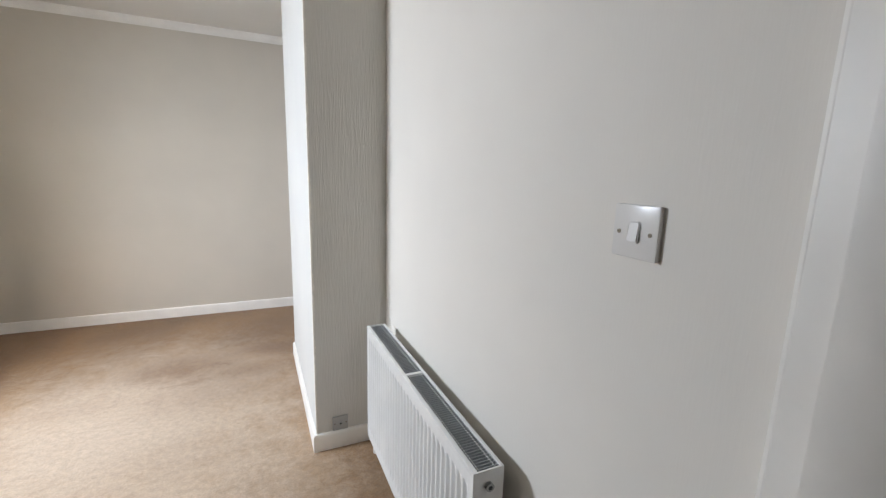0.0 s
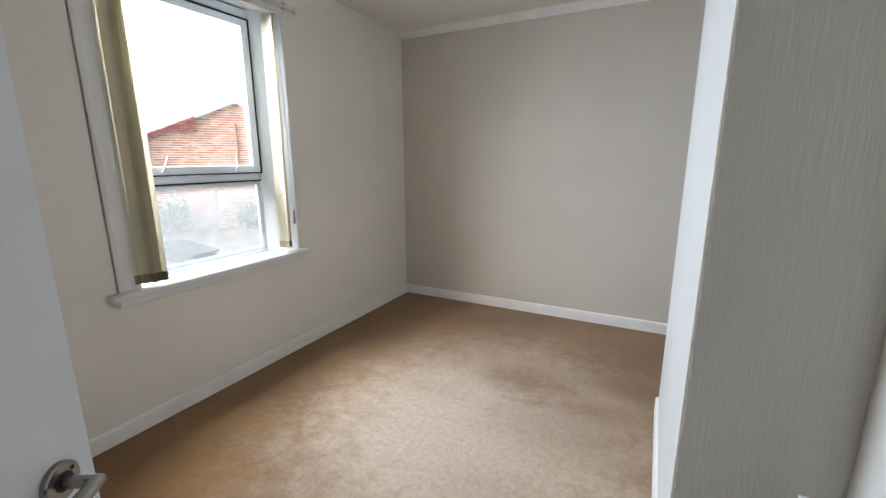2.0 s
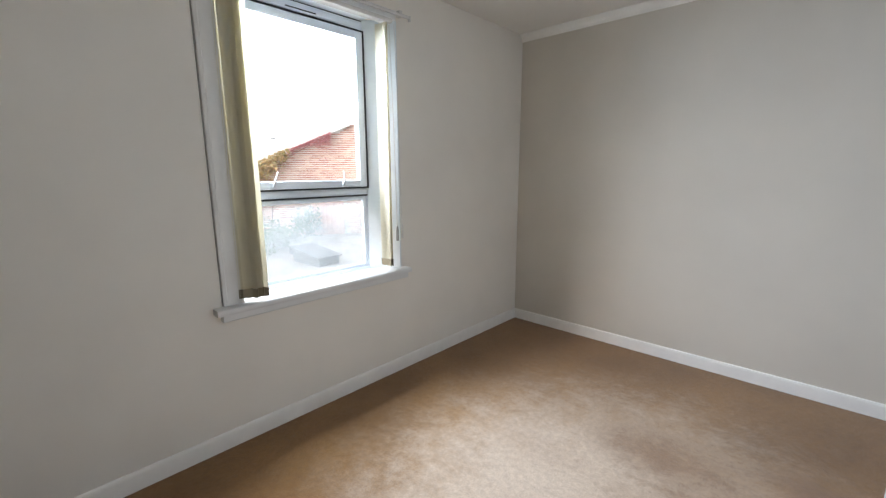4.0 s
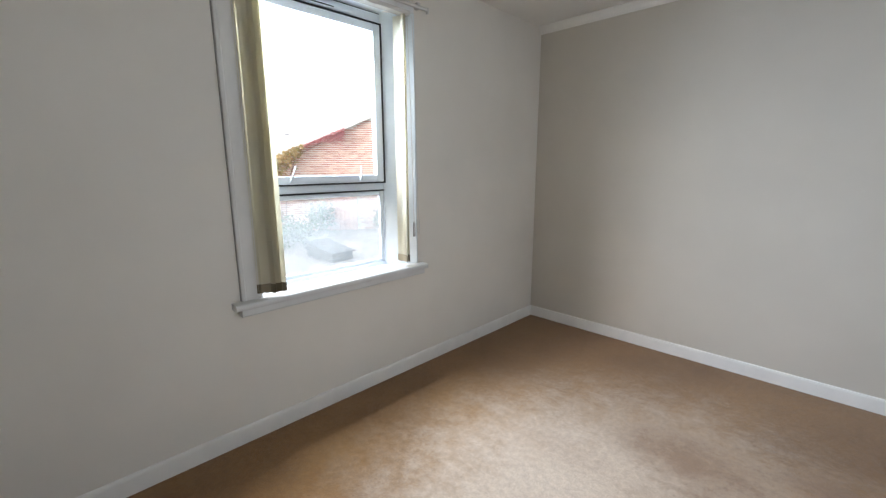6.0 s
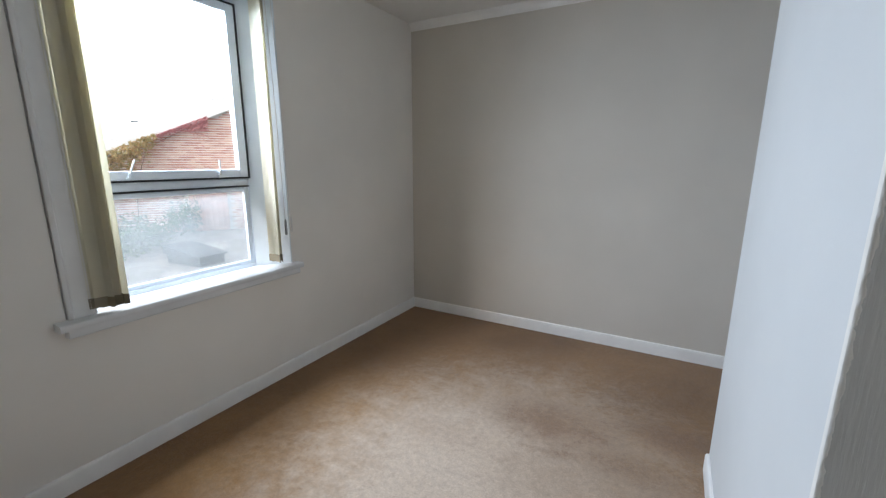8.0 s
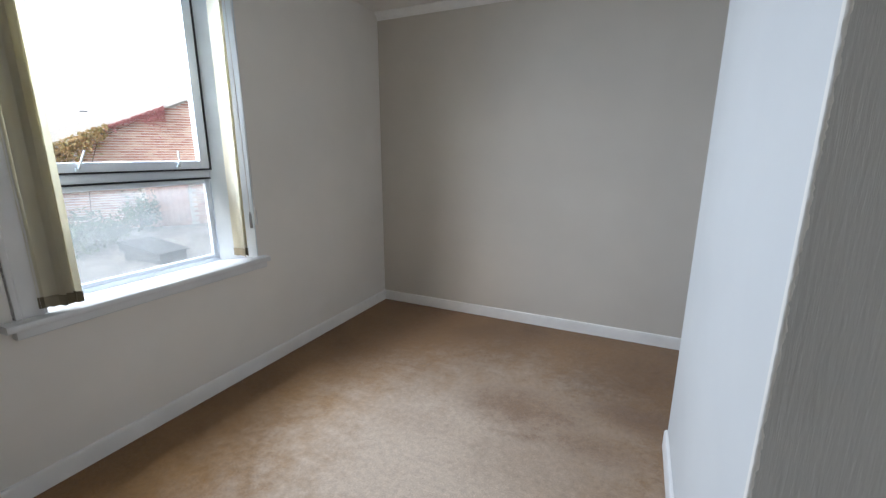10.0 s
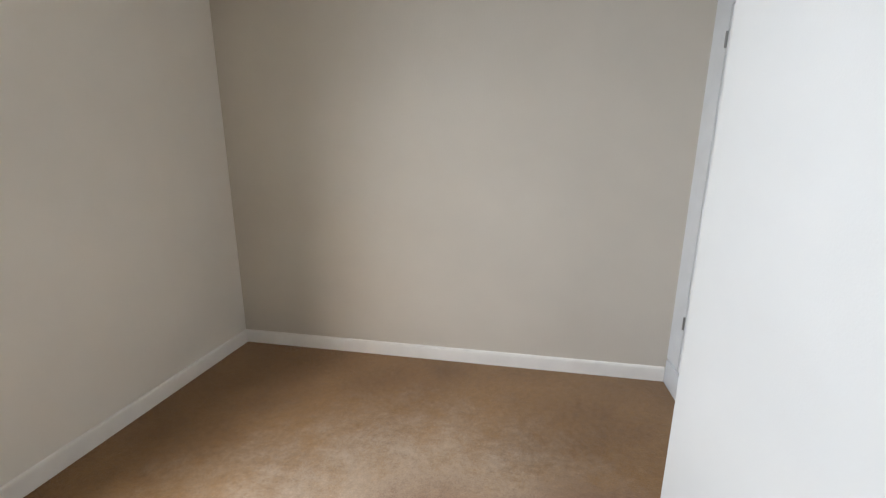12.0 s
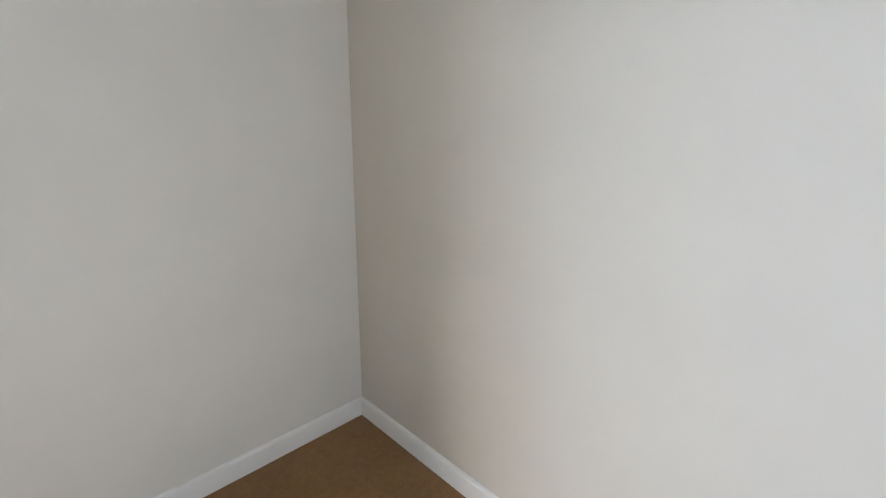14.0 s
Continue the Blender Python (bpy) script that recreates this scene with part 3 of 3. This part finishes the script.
# ---- radiator ----
def radiator():
    x0, x1, ya, yb, z0, z1 = 2.600, 2.684, -3.560, -2.549, 0.125, 0.673
    r = thing("radiator", (2.64, -3.05, 0.0), "white steel double panel radiator with fluted front", "radiator")

    def fluted(xf, d, lo, hi):
        """A pressed panel: flat top and foot, flutes between."""
        bm = bmesh.new()
        n, pitch = 30, (yb - ya - 0.05) / 30
        ys, push = [ya, ya + 0.02], [0, 0]
        for i in range(n):
            y = ya + 0.025 + i * pitch
            ys += [y + pitch * 0.10, y + pitch * 0.30, y + pitch * 0.62, y + pitch * 0.82]
            push += [0, 1, 1, 0]
        ys += [yb - 0.02, yb]
        push += [0, 0]
        zs = [(lo, 0), (lo + 0.045, 0), (lo + 0.075, 1), (hi - 0.075, 1), (hi - 0.045, 0), (hi, 0)]
        front = [[bm.verts.new((xf + d * 0.009 * p * q, y, z)) for z, q in zs] for y, p in zip(ys, push)]
        back = [[bm.verts.new((xf + d * 0.018, y, z)) for z, q in zs] for y in (ys[0], ys[-1])]
        for a, b in zip(front, front[1:]):
            for k in range(5):
                bm.faces.new((a[k], b[k], b[k + 1], a[k + 1]))
        for k in range(5):
            bm.faces.new((back[0][k], back[1][k], back[1][k + 1], back[0][k + 1]))
            bm.faces.new((front[0][k], front[0][k + 1], back[0][k + 1], back[0][k]))
            bm.faces.new((front[-1][k], back[1][k], back[1][k + 1], front[-1][k + 1]))
        return bm
    part("front_panel", fluted(x0 + 0.002, 1, z0, z1 - 0.002), M_RAD, r)
    part("back_panel", fluted(x1 - 0.002, -1, z0, z1 - 0.002), M_RAD, r)
    for y0, y1 in ((ya - 0.002, ya + 0.003), (yb - 0.003, yb + 0.002)):
        part("end_cap", boxed(x0, x1, y0, y1, z0 + 0.01, z1, bevel=0.001), M_RAD, r)
    part("front_lip", boxed(x0, x0 + 0.014, ya + 0.003, yb - 0.003, z1 - 0.012, z1, bevel=0.002), M_RAD, r)
    part("back_lip", boxed(x1 - 0.010, x1, ya + 0.003, yb - 0.003, z1 - 0.012, z1, bevel=0.002), M_RAD, r)
    g = part("grille", boxed(x0 + 0.014, x1 - 0.010, -3.053, -3.039, z1 - 0.012, z1 - 0.001), M_RAD, r, "slotted top grille")
    # near-black sheet painted in as the shade below the slats
    part("grille_shadow", boxed(x0 + 0.019, x1 - 0.019, ya + 0.004, yb - 0.004, z1 - 0.09, z1 - 0.08), M_DARK, g, "dark sheet standing for the shade inside the radiator")
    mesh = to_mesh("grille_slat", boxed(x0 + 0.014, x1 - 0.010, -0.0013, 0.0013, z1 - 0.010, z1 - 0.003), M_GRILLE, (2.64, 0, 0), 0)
    y = ya + 0.012
    while y < yb - 0.008:
        if abs(y + 3.046) > 0.012:
            s = new("grille_slat", mesh)
            s.parent = g
            s.location = (0, y + 3.05, 0)
        y += 0.0105
    plug = part("bleed_plug", tubed([(2.642, ya - 0.001, 0.632), (2.642, ya - 0.012, 0.632)], 0.011, 12), M_HINGE, r, "chrome blanking plug")
    part("plug_socket", tubed([(2.642, ya - 0.011, 0.632), (2.642, ya - 0.0128, 0.632)], 0.006, 6), M_BLACK, plug)
    for y in (-3.35, -2.75):
        part("wall_bracket", boxed(x1 - 0.004, RAD_X - 0.0005, y - 0.02, y + 0.02, 0.2, 0.50), M_RAD, r)
    # valve and pipe at the near end, lockshield at the far end
    for y in (ya - 0.03, yb + 0.03):
        part("pipe", tubed([(2.642, y, 0.0), (2.642, y, 0.15)], 0.0075, 12), M_RAD, r)
        v = part("valve", tubed([(2.642, y, 0.14), (2.642, y, 0.165), (2.642, y, 0.17), (2.642, y, 0.215)], [0.013, 0.013, 0.018, 0.016], 14), M_PLATE, r, "white plastic valve cap")
        part("union", tubed([(2.642, y, 0.155), (2.642, y + (0.03 if y < -3 else -0.03), 0.155)], 0.009, 10), M_HINGE, v)


radiator()


# ---- switch and socket ----
def light_switch():
    x, y, z = RAD_X, -3.827, 1.274
    s = thing("light_switch", (x, y, z - 0.043), "white plastic single light switch on papered wall", "light switch")
    part("plate", boxed(x - 0.010, x - 0.0004, y - 0.0435, y + 0.0435, z - 0.0435, z + 0.0435, bevel=0.004), M_PLATE, s)
    bm = bmesh.new()
    v = [bm.verts.new(p) for p in ((x - 0.009, y - 0.011, z - 0.017), (x - 0.009, y + 0.011, z - 0.017), (x - 0.016, y + 0.011, z - 0.017), (x - 0.016, y - 0.011, z - 0.017),
                                   (x - 0.009, y - 0.011, z + 0.017), (x - 0.009, y + 0.011, z + 0.017), (x - 0.0115, y + 0.011, z + 0.017), (x - 0.0115, y - 0.011, z + 0.017))]
    for f in ((0, 1, 2, 3), (7, 6, 5, 4), (0, 4, 5, 1), (2, 6, 7, 3), (1, 5, 6, 2), (0, 3, 7, 4)):
        bm.faces.new([v[i] for i in f])
    bmesh.ops.bevel(bm, geom=bm.edges[:], offset=0.0024, segments=3, affect="EDGES")
    part("rocker", bm, M_PLATE, s)
    for d in (-0.030, 0.030):
        k = part("screw", tubed([(x - 0.0098, y + d, z - 0.002), (x - 0.0112, y + d, z - 0.002)], 0.0036, 12), M_SCREW, s, "brass screw head")
        part("screw_slot", boxed(x - 0.0116, x - 0.0110, y + d - 0.003, y + d + 0.003, z - 0.0026, z - 0.0014), M_BLACK, k)


light_switch()


def wall_socket():
    x, y, z = 2.499, NIB_NEAR, 0.128
    s = thing("aerial_socket", (x, y, z - 0.037), "small greyed aerial socket above the skirting board", "socket")
    part("plate", boxed(x - 0.038, x + 0.038, y - 0.010, y - 0.0004, z - 0.036, z + 0.036, bevel=0.004), M_SOCKET, s)
    c = part("coaxial_port", tubed([(x, y - 0.009, z), (x, y - 0.016, z)], [0.009, 0.008], 14), M_SOCKET, s)
    part("port_hole", tubed([(x, y - 0.0158, z), (x, y - 0.0164, z)], 0.005, 10), M_BLACK, c)
    for d in (-0.028, 0.028):
        part("screw", tubed([(x + d, y - 0.0098, z), (x + d, y - 0.0112, z)], 0.0036, 10), M_SCREW, s, "brass screw head")


wall_socket()


# ---- panelled doors ----
def beading(bm, x0, x1, z0, z1, y, steps, face):
    """Mitred moulding round a panel: steps are (inset, height) from the outer rim."""
    rings = []
    for inset, height in steps:
        rings.append([bm.verts.new((px, y + face * height, pz)) for px, pz in ((x0 + inset, z0 + inset), (x1 - inset, z0 + inset), (x1 - inset, z1 - inset), (x0 + inset, z1 - inset))])
    for a, b in zip(rings, rings[1:]):
        for k in range(4):
            bm.faces.new((a[k], a[(k + 1) % 4], b[(k + 1) % 4], b[k]))
    bm.faces.new(rings[-1])


OGEE = ((0.0, 0.0), (0.002, -0.006), (0.006, -0.007), (0.009, -0.001), (0.015, -0.001), (0.017, -0.007), (0.022, -0.010), (0.028, -0.010), (0.042, -0.005))


def leaf(parent, width, height, panels, thick, both=True):
    """A panelled door leaf in its own frame: x from the hinge, y into the thickness, z up; panels as (x0, x1, z0, z1) cut right through the face."""
    xs = sorted({0.0, width, *[v for p in panels for v in p[:2]]})
    zs = sorted({0.0, height, *[v for p in panels for v in p[2:]]})
    bm = bmesh.new()
    grid = {}

    def vert(x, z, y):
        if (x, z, y) not in grid:
            grid[(x, z, y)] = bm.verts.new((x, y, z))
        return grid[(x, z, y)]
    for y in (0.0, thick):
        for xa, xb in zip(xs, xs[1:]):
            for za, zb in zip(zs, zs[1:]):
                if not any(p[0] <= xa and xb <= p[1] and p[2] <= za and zb <= p[3] for p in panels):
                    bm.faces.new((vert(xa, za, y), vert(xb, za, y), vert(xb, zb, y), vert(xa, zb, y)))
    for xa, xb in zip(xs, xs[1:]):
        for z in (0.0, height):
            bm.faces.new((vert(xa, z, 0.0), vert(xb, z, 0.0), vert(xb, z, thick), vert(xa, z, thick)))
    for za, zb in zip(zs, zs[1:]):
        for x in (0.0, width):
            bm.faces.new((vert(x, za, 0.0), vert(x, zb, 0.0), vert(x, zb, thick), vert(x, za, thick)))
    body = part("leaf", bm, M_DOOR, parent)
    for p in panels:
        pb = bmesh.new()
        beading(pb, *p, 0.0, OGEE, -1)
        if both:
            beading(pb, *p, thick, OGEE, 1)
        part("panel", pb, M_DOOR, body)
    return body


def room_door():
    d = new("door_1")
    d.matrix_world = pose(1.9295, -4.0267, 0.008, 0, 0, 117.4)
    tagged(d, "white panelled door standing open, satin nickel lever handle", "door", kind="structure")
    W, T = 0.790, 0.038
    leaf(d, W, 1.985, ((0.125, 0.665, 0.905, 1.86), (0.125, 0.665, 0.21, 0.70)), T)
    zx, zz = W - 0.054, 0.944
    for side in (-1, 1):
        y = 0.0 if side < 0 else T
        rose = part("rose", tubed([(zx, y, zz), (zx, y + side * 0.007, zz), (zx, y + side * 0.009, zz)], [0.0265, 0.0265, 0.024], 28), M_NICKEL, d, "round satin nickel rose")
        part("spindle_gap", tubed([(zx, y + side * 0.0085, zz), (zx, y + side * 0.0098, zz)], 0.0135, 20), M_BLACK, rose, "dark gap round the spindle")
        # a straight neck mitred into a straight bar with a flat end
        pts = [(zx, y + side * v, zz) for v in (0.006, 0.020, 0.035, 0.052)]
        rad = [0.0092, 0.0092, 0.0092, 0.0112]
        for i in range(1, 9):
            u = i / 8
            pts.append((zx - 0.118 * u, y + side * (0.053 - 0.010 * u * u), zz - 0.001 - 0.016 * u - 0.005 * u * u))
            rad.append(0.0098)
        part("lever", tubed(pts, rad, 16), M_NICKEL, rose, "mitred satin nickel lever")
        part("key_hole", boxed(zx + 0.012, zx + 0.017, min(y + side * 0.0085, y + side * 0.0094), max(y + side * 0.0085, y + side * 0.0094), zz + 0.008, zz + 0.014), M_BLACK, rose)
    part("latch_plate", boxed(W + 0.0002, W + 0.0018, 0.008, 0.030, zz - 0.03, zz + 0.03, bevel=0.0006), M_HINGE, d)
    for z in (0.22, 1.0, 1.76):
        part("hinge", tubed([(-0.004, -0.004, z - 0.04), (-0.004, -0.004, z + 0.04)], 0.006, 10), M_HINGE, d)


room_door()


def cupboard_door():
    d = new("door_2")
    d.matrix_world = pose(CUP_X + 0.002, CUP_A - 0.003, CUP_Z0 + 0.003, 0, 0, -90)
    tagged(d, "closed white four-panel cupboard door with steel hinges", "door", kind="structure")
    W, Hh = CUP_A - CUP_B - 0.006, CUP_Z1 - CUP_Z0 - 0.006
    a, b, c, e = 0.125, 0.335, W - 0.335, W - 0.125
    leaf(d, W, Hh, ((a, b, 0.175, 0.735), (c, e, 0.175, 0.735), (a, b, 0.94, Hh - 0.12), (c, e, 0.94, Hh - 0.12)), 0.034, both=False)
    for z in (0.285, 1.69):
        part("hinge", tubed([(-0.001, -0.0055, z - 0.036), (-0.001, -0.0055, z + 0.036)], 0.0055, 10), M_HINGE, d, "steel butt hinge")
    part("knob", tubed([(W - 0.05, 0, 0.86), (W - 0.05, -0.012, 0.86), (W - 0.05, -0.016, 0.86), (W - 0.05, -0.03, 0.86)], [0.006, 0.006, 0.015, 0.012], 16), M_NICKEL, d)


cupboard_door()
# boards that close the cupboard around its inside
structure("ceiling_cupboard", boxed(CUP_X + 0.09, 3.3, NIB_FAR, 0.0, CUP_Z1 + 0.05, CUP_Z1 + 0.08), M_WHITE_SMOOTH, "plain board over the cupboard", "board")

# ---- outside ----
GROUND = -0.9
structure("ground", boxed(-400, -0.11, -400, 400, GROUND - 0.2, GROUND), M_CONCRETE, "pale concrete yard outside the window", "ground")

APEX = Vector((-10.42, 6.04, 3.23))
ALONG = Vector((0.59, 0.807, 0)).normalized()
OUT = Vector((0.807, -0.59, 0)).normalized()
PITCH = 0.44


def outhouse():
    """A brick outbuilding whose gable faces the window."""
    h = thing("outbuilding", (APEX.x, APEX.y, GROUND), "red brick outbuilding gable with pale verge boards", "outbuilding")
    ang = math.degrees(math.atan2(ALONG.y, ALONG.x))
    ORIGIN[h] = Vector((0, 0, 0))
    h.matrix_world = pose(APEX.x, APEX.y, GROUND, 0, 0, ang)
    top = APEX.z - GROUND
    LW, RW, DEPTH = 5.6, 4.2, 6.0

    def eave(u):
        return top - abs(u) * PITCH
    part("wall", extruded([(-LW, 0.0), (RW, 0.0), (RW, eave(RW) - 0.02), (0, top - 0.02), (-LW, eave(-LW) - 0.02)], "y", 0.012, DEPTH), M_MORTAR, h, "pale mortared gable wall")
    for s, w in ((-1, LW), (1, RW)):
        rb = bmesh.new()
        e = 0.25
        vs = [(0, top + 0.36), (s * (w + e), eave(w + e) + 0.36), (s * (w + e), eave(w + e) + 0.1), (0, top + 0.1)]
        f0 = [rb.verts.new((x, -0.10, z)) for x, z in vs]
        f1 = [rb.verts.new((x, DEPTH + 0.1, z)) for x, z in vs]
        for k in range(4):
            rb.faces.new((f0[k], f0[(k + 1) % 4], f1[(k + 1) % 4], f1[k]))
        rb.faces.new(f0)
        rb.faces.new(f1)
        part("roof", rb, M_TILE, h, "grey tiled roof slope")
        vb = bmesh.new()
        vs = [(0, top + 0.42), (s * (w + e), eave(w + e) + 0.42), (s * (w + e), eave(w + e) - 0.03), (0, top - 0.03)]
        f0 = [vb.verts.new((x, -0.14, z)) for x, z in vs]
        f1 = [vb.verts.new((x, -0.102, z)) for x, z in vs]
        for k in range(4):
            vb.faces.new((f0[k], f0[(k + 1) % 4], f1[(k + 1) % 4], f1[k]))
        vb.faces.new(f0)
        vb.faces.new(f1)
        part("verge_board", vb, M_VERGE, h, "pale weathered verge board")
    part("flue", tubed([(-1.0, 0.05, eave(1.0) + 0.1), (-1.0, 0.05, eave(1.0) + 0.50)], 0.022, 8), M_TILE, h, "thin pipe above the verge")
    door = part("boarded_door", boxed(-1.98, -0.86, -0.06, 0.0, 0.0, 1.5, bevel=0.01), M_PINK, h, "faded pink boarded door")
    for k in range(7):
        part("batten", boxed(-1.96 + k * 0.155, -1.82 + k * 0.155, -0.072, -0.0605, 0.02, 1.48, bevel=0.004), M_PINK, door)
    part("drain_pipe", tubed([(-0.06, -0.05, 2.2), (-0.05, -0.05, 3.45)], 0.032, 8), M_PIPE, h, "dull red-brown vent pipe")
    # bricks in stretcher bond, proud of the joints
    me = to_mesh("brick", boxed(-0.1095, 0.1095, 0.0, 0.02, -0.0245, 0.0245, bevel=0.004), M_BRICK, (0, 0, 0), 0)
    rest_v, rest_f, made = [], [], 0
    course = 0
    z = 0.04
    while z < top:
        u = -LW + 0.11 + (0.1125 if course % 2 else 0)
        while u < RW - 0.1:
            room = z + 0.035 < eave(abs(u) + 0.05)
            clear = not (-2.1 < u < -0.74 and z < 1.54)
            if room and clear:
                off = 0.004 * noise.noise(Vector((u * 7, z * 9, 2)))
                near = -3.0 < u < 0.3 and 2.3 < z < 3.9
                if near and made < 300:
                    b = new("brick", me)
                    b.parent = h
                    b.location = (u, off - 0.004, z)
                    made += 1
                else:
                    k = len(rest_v)
                    rest_v += [(u + x, off + y - 0.004, z + q) for x in (-0.1095, 0.1095) for y in (0, 0.02) for q in (-0.0245, 0.0245)]
                    rest_f += [tuple(k + i for i in f) for f in ((0, 1, 3, 2), (4, 6, 7, 5), (0, 4, 5, 1), (2, 3, 7, 6), (0, 2, 6, 4), (1, 5, 7, 3))]
            u += 0.225
        z += 0.075
        course += 1
    me2 = bpy.data.meshes.new("brickwork")
    me2.from_pydata(rest_v, [], rest_f)
    me2.materials.append(M_BRICK)
    ob = new("brickwork", me2)
    ob.parent = h
    tagged(ob, kind="stuff")
    return h


outhouse()


def leaves(count, place, size, seed):
    """Small folded leaves; place(rng) gives each one's middle."""
    rng = random.Random(seed)
    vs, fs = [], []
    for _ in range(count):
        p = Vector(place(rng))
        a = Vector((rng.uniform(-1, 1), rng.uniform(-1, 1), rng.uniform(-1, 1))).normalized()
        b = a.cross(Vector((rng.uniform(-1, 1), rng.uniform(-1, 1), rng.uniform(-1, 1)))).normalized()
        c = a.cross(b) * 0.25
        s = size * rng.uniform(0.6, 1.3)
        k = len(vs)
        vs += [p - a * s, p + b * s * 0.5 + c * s, p + a * s, p - b * s * 0.5 + c * s, p + a * 0.1 * s]
        fs += [(k, k + 1, k + 4), (k + 1, k + 2, k + 4), (k + 2, k + 3, k + 4), (k + 3, k, k + 4)]
    return vs, fs


def foliage(name, base, label, category, mat, count, place, size, seed, stems):
    t = thing(name, base, label, category)
    vs, fs = leaves(count, place, size, seed)
    me = bpy.data.meshes.new("crown")
    me.from_pydata([tuple(v - Vector(base)) for v in vs], [], fs)
    me.materials.append(mat)
    ob = new("crown", me)
    ob.parent = t
    for pts, r in stems:
        part("stem", tubed(pts, r, 7), M_STEM, t)
    return t


def on_gable(u, w, z):
    return Vector((APEX.x, APEX.y, 0)) + ALONG * u + OUT * w + Vector((0, 0, z))


def verge(u):
    return APEX.z - abs(u) * PITCH


def creeper(rng):
    u = -1.2 - 1.5 * rng.random() ** 1.4
    lump = 0.06 + 0.2 * math.exp(-((u + 1.4) / 0.3) ** 2) + 0.035 * noise.noise(Vector((u * 5, 0, 1)))
    return on_gable(u, 0.15 + 0.06 * rng.random(), verge(u) + 0.03 - abs(rng.gauss(0, lump)))


foliage("creeper", tuple(on_gable(-3.2, 0.12, GROUND)), "crimson autumn creeper along the gable verge", "creeper", M_RED_LEAF, 800, creeper, 0.045, 3,
        [([on_gable(-3.4, 0.06, GROUND), on_gable(-3.3, 0.06, 0.6), on_gable(-2.9, 0.08, verge(2.9) - 0.2), on_gable(-1.2, 0.16, verge(1.2) - 0.05)], [0.014, 0.011, 0.008, 0.004])])


def climber(rng):
    u = -2.55 - 3.1 * rng.random() ** 0.7
    lump = (0.07 + 0.42 * max(0, min(1, (-u - 2.1) / 1.6))) * (1 + 0.7 * noise.noise(Vector((u * 2.5, 3, 1))))
    return on_gable(u, 0.16 + 0.4 * rng.random(), verge(u) + 0.08 - abs(rng.gauss(0, lump)))


foliage("climbing_shrub", tuple(on_gable(-4.2, 0.3, GROUND)), "yellow-green autumn climber at the roof corner", "shrub", M_AUTUMN_LEAF, 3200, climber, 0.06, 5,
        [([on_gable(-4.2, 0.3, GROUND), on_gable(-4.1, 0.3, 0.7), on_gable(-3.7, 0.3, verge(3.7) - 0.2)], [0.04, 0.03, 0.012]),
         ([on_gable(-4.2, 0.3, GROUND), on_gable(-4.4, 0.35, 0.6), on_gable(-4.7, 0.35, verge(4.7) - 0.1)], [0.035, 0.025, 0.01])])


def bush_at(cx, cy, rx, rz):
    def place(rng):
        a, r = rng.uniform(0, math.tau), rng.random() ** 0.5
        k = 1 + 0.35 * noise.noise(Vector((math.cos(a) * 2, math.sin(a) * 2, cx)))
        return (cx + rx * k * r * math.cos(a), cy + rx * k * r * math.sin(a), GROUND + rz * k * abs(rng.gauss(0.55, 0.25)))
    return place


for i, (cx, cy, rx, rz) in enumerate(((-9.4, 1.0, 0.9, 0.6), (-10.2, 2.3, 0.8, 0.7), (-9.9, 6.0, 0.55, 0.8), (-11.3, 4.0, 0.5, 0.95), (-9.0, -0.6, 0.9, 0.55))):
    foliage("shrub", (cx, cy, GROUND), "low grey-green garden shrub", "shrub", M_GREEN_LEAF, 900, bush_at(cx, cy, rx, rz), 0.055, 20 + i,
            [([(cx, cy, GROUND), (cx + 0.05, cy, GROUND + rz * 0.5)], [0.03, 0.012])])


def bunker():
    b = thing("storage_bunker", (-7.3, 2.05, GROUND), "low grey storage bunker with a sloping lid", "bunker")
    ORIGIN[b] = Vector((0, 0, 0))
    b.matrix_world = pose(-7.3, 2.05, GROUND, 0, 0, 5)
    part("body", boxed(-0.55, 0.55, -0.30, 0.30, 0.0, 0.20, bevel=0.01), M_FELT, b)
    bm = extruded([(-0.60, 0.205), (0.60, 0.205), (0.60, 0.23), (-0.60, 0.40)], "y", -0.35, 0.35)
    part("lid", bm, M_FELT, b, "sloping felted lid")


bunker()


def far_house():
    """A neighbour's pale roof beyond the outbuilding, with a small dark rooflight."""
    mid = Vector((-20.6, 7.0, 0))
    h = thing("neighbour_house", (mid.x, mid.y, GROUND), "pale-roofed neighbouring house far behind the outbuilding", "house")
    ORIGIN[h] = Vector((0, 0, 0))
    h.matrix_world = pose(mid.x, mid.y, GROUND, 0, 0, math.degrees(math.atan2(ALONG.y, ALONG.x)))
    part("wall", boxed(-9.0, 5.0, 0.4, 8.0, 0.0, 2.7), M_PALE, h, "pale rendered wall")
    bm = bmesh.new()
    for face in (((-9.3, 0.0, 2.65), (5.3, 0.0, 2.65), (5.3, 4.2, 5.6), (-9.3, 4.2, 5.6)), ((-9.3, 8.4, 2.65), (5.3, 8.4, 2.65), (5.3, 4.2, 5.6), (-9.3, 4.2, 5.6))):
        lower = [bm.verts.new(p) for p in face]
        upper = [bm.verts.new((p[0], p[1], p[2] + 0.12)) for p in face]
        bm.faces.new(lower)
        bm.faces.new(upper)
        for k in range(4):
            bm.faces.new((lower[k], lower[(k + 1) % 4], upper[(k + 1) % 4], upper[k]))
    roof = part("roof", bm, M_PALE, h, "pale weathered roof")
    part("rooflight", boxed(-0.16, 0.16, 1.95, 2.03, 4.14, 4.21), M_FELT, roof, "small dark rooflight")


far_house()
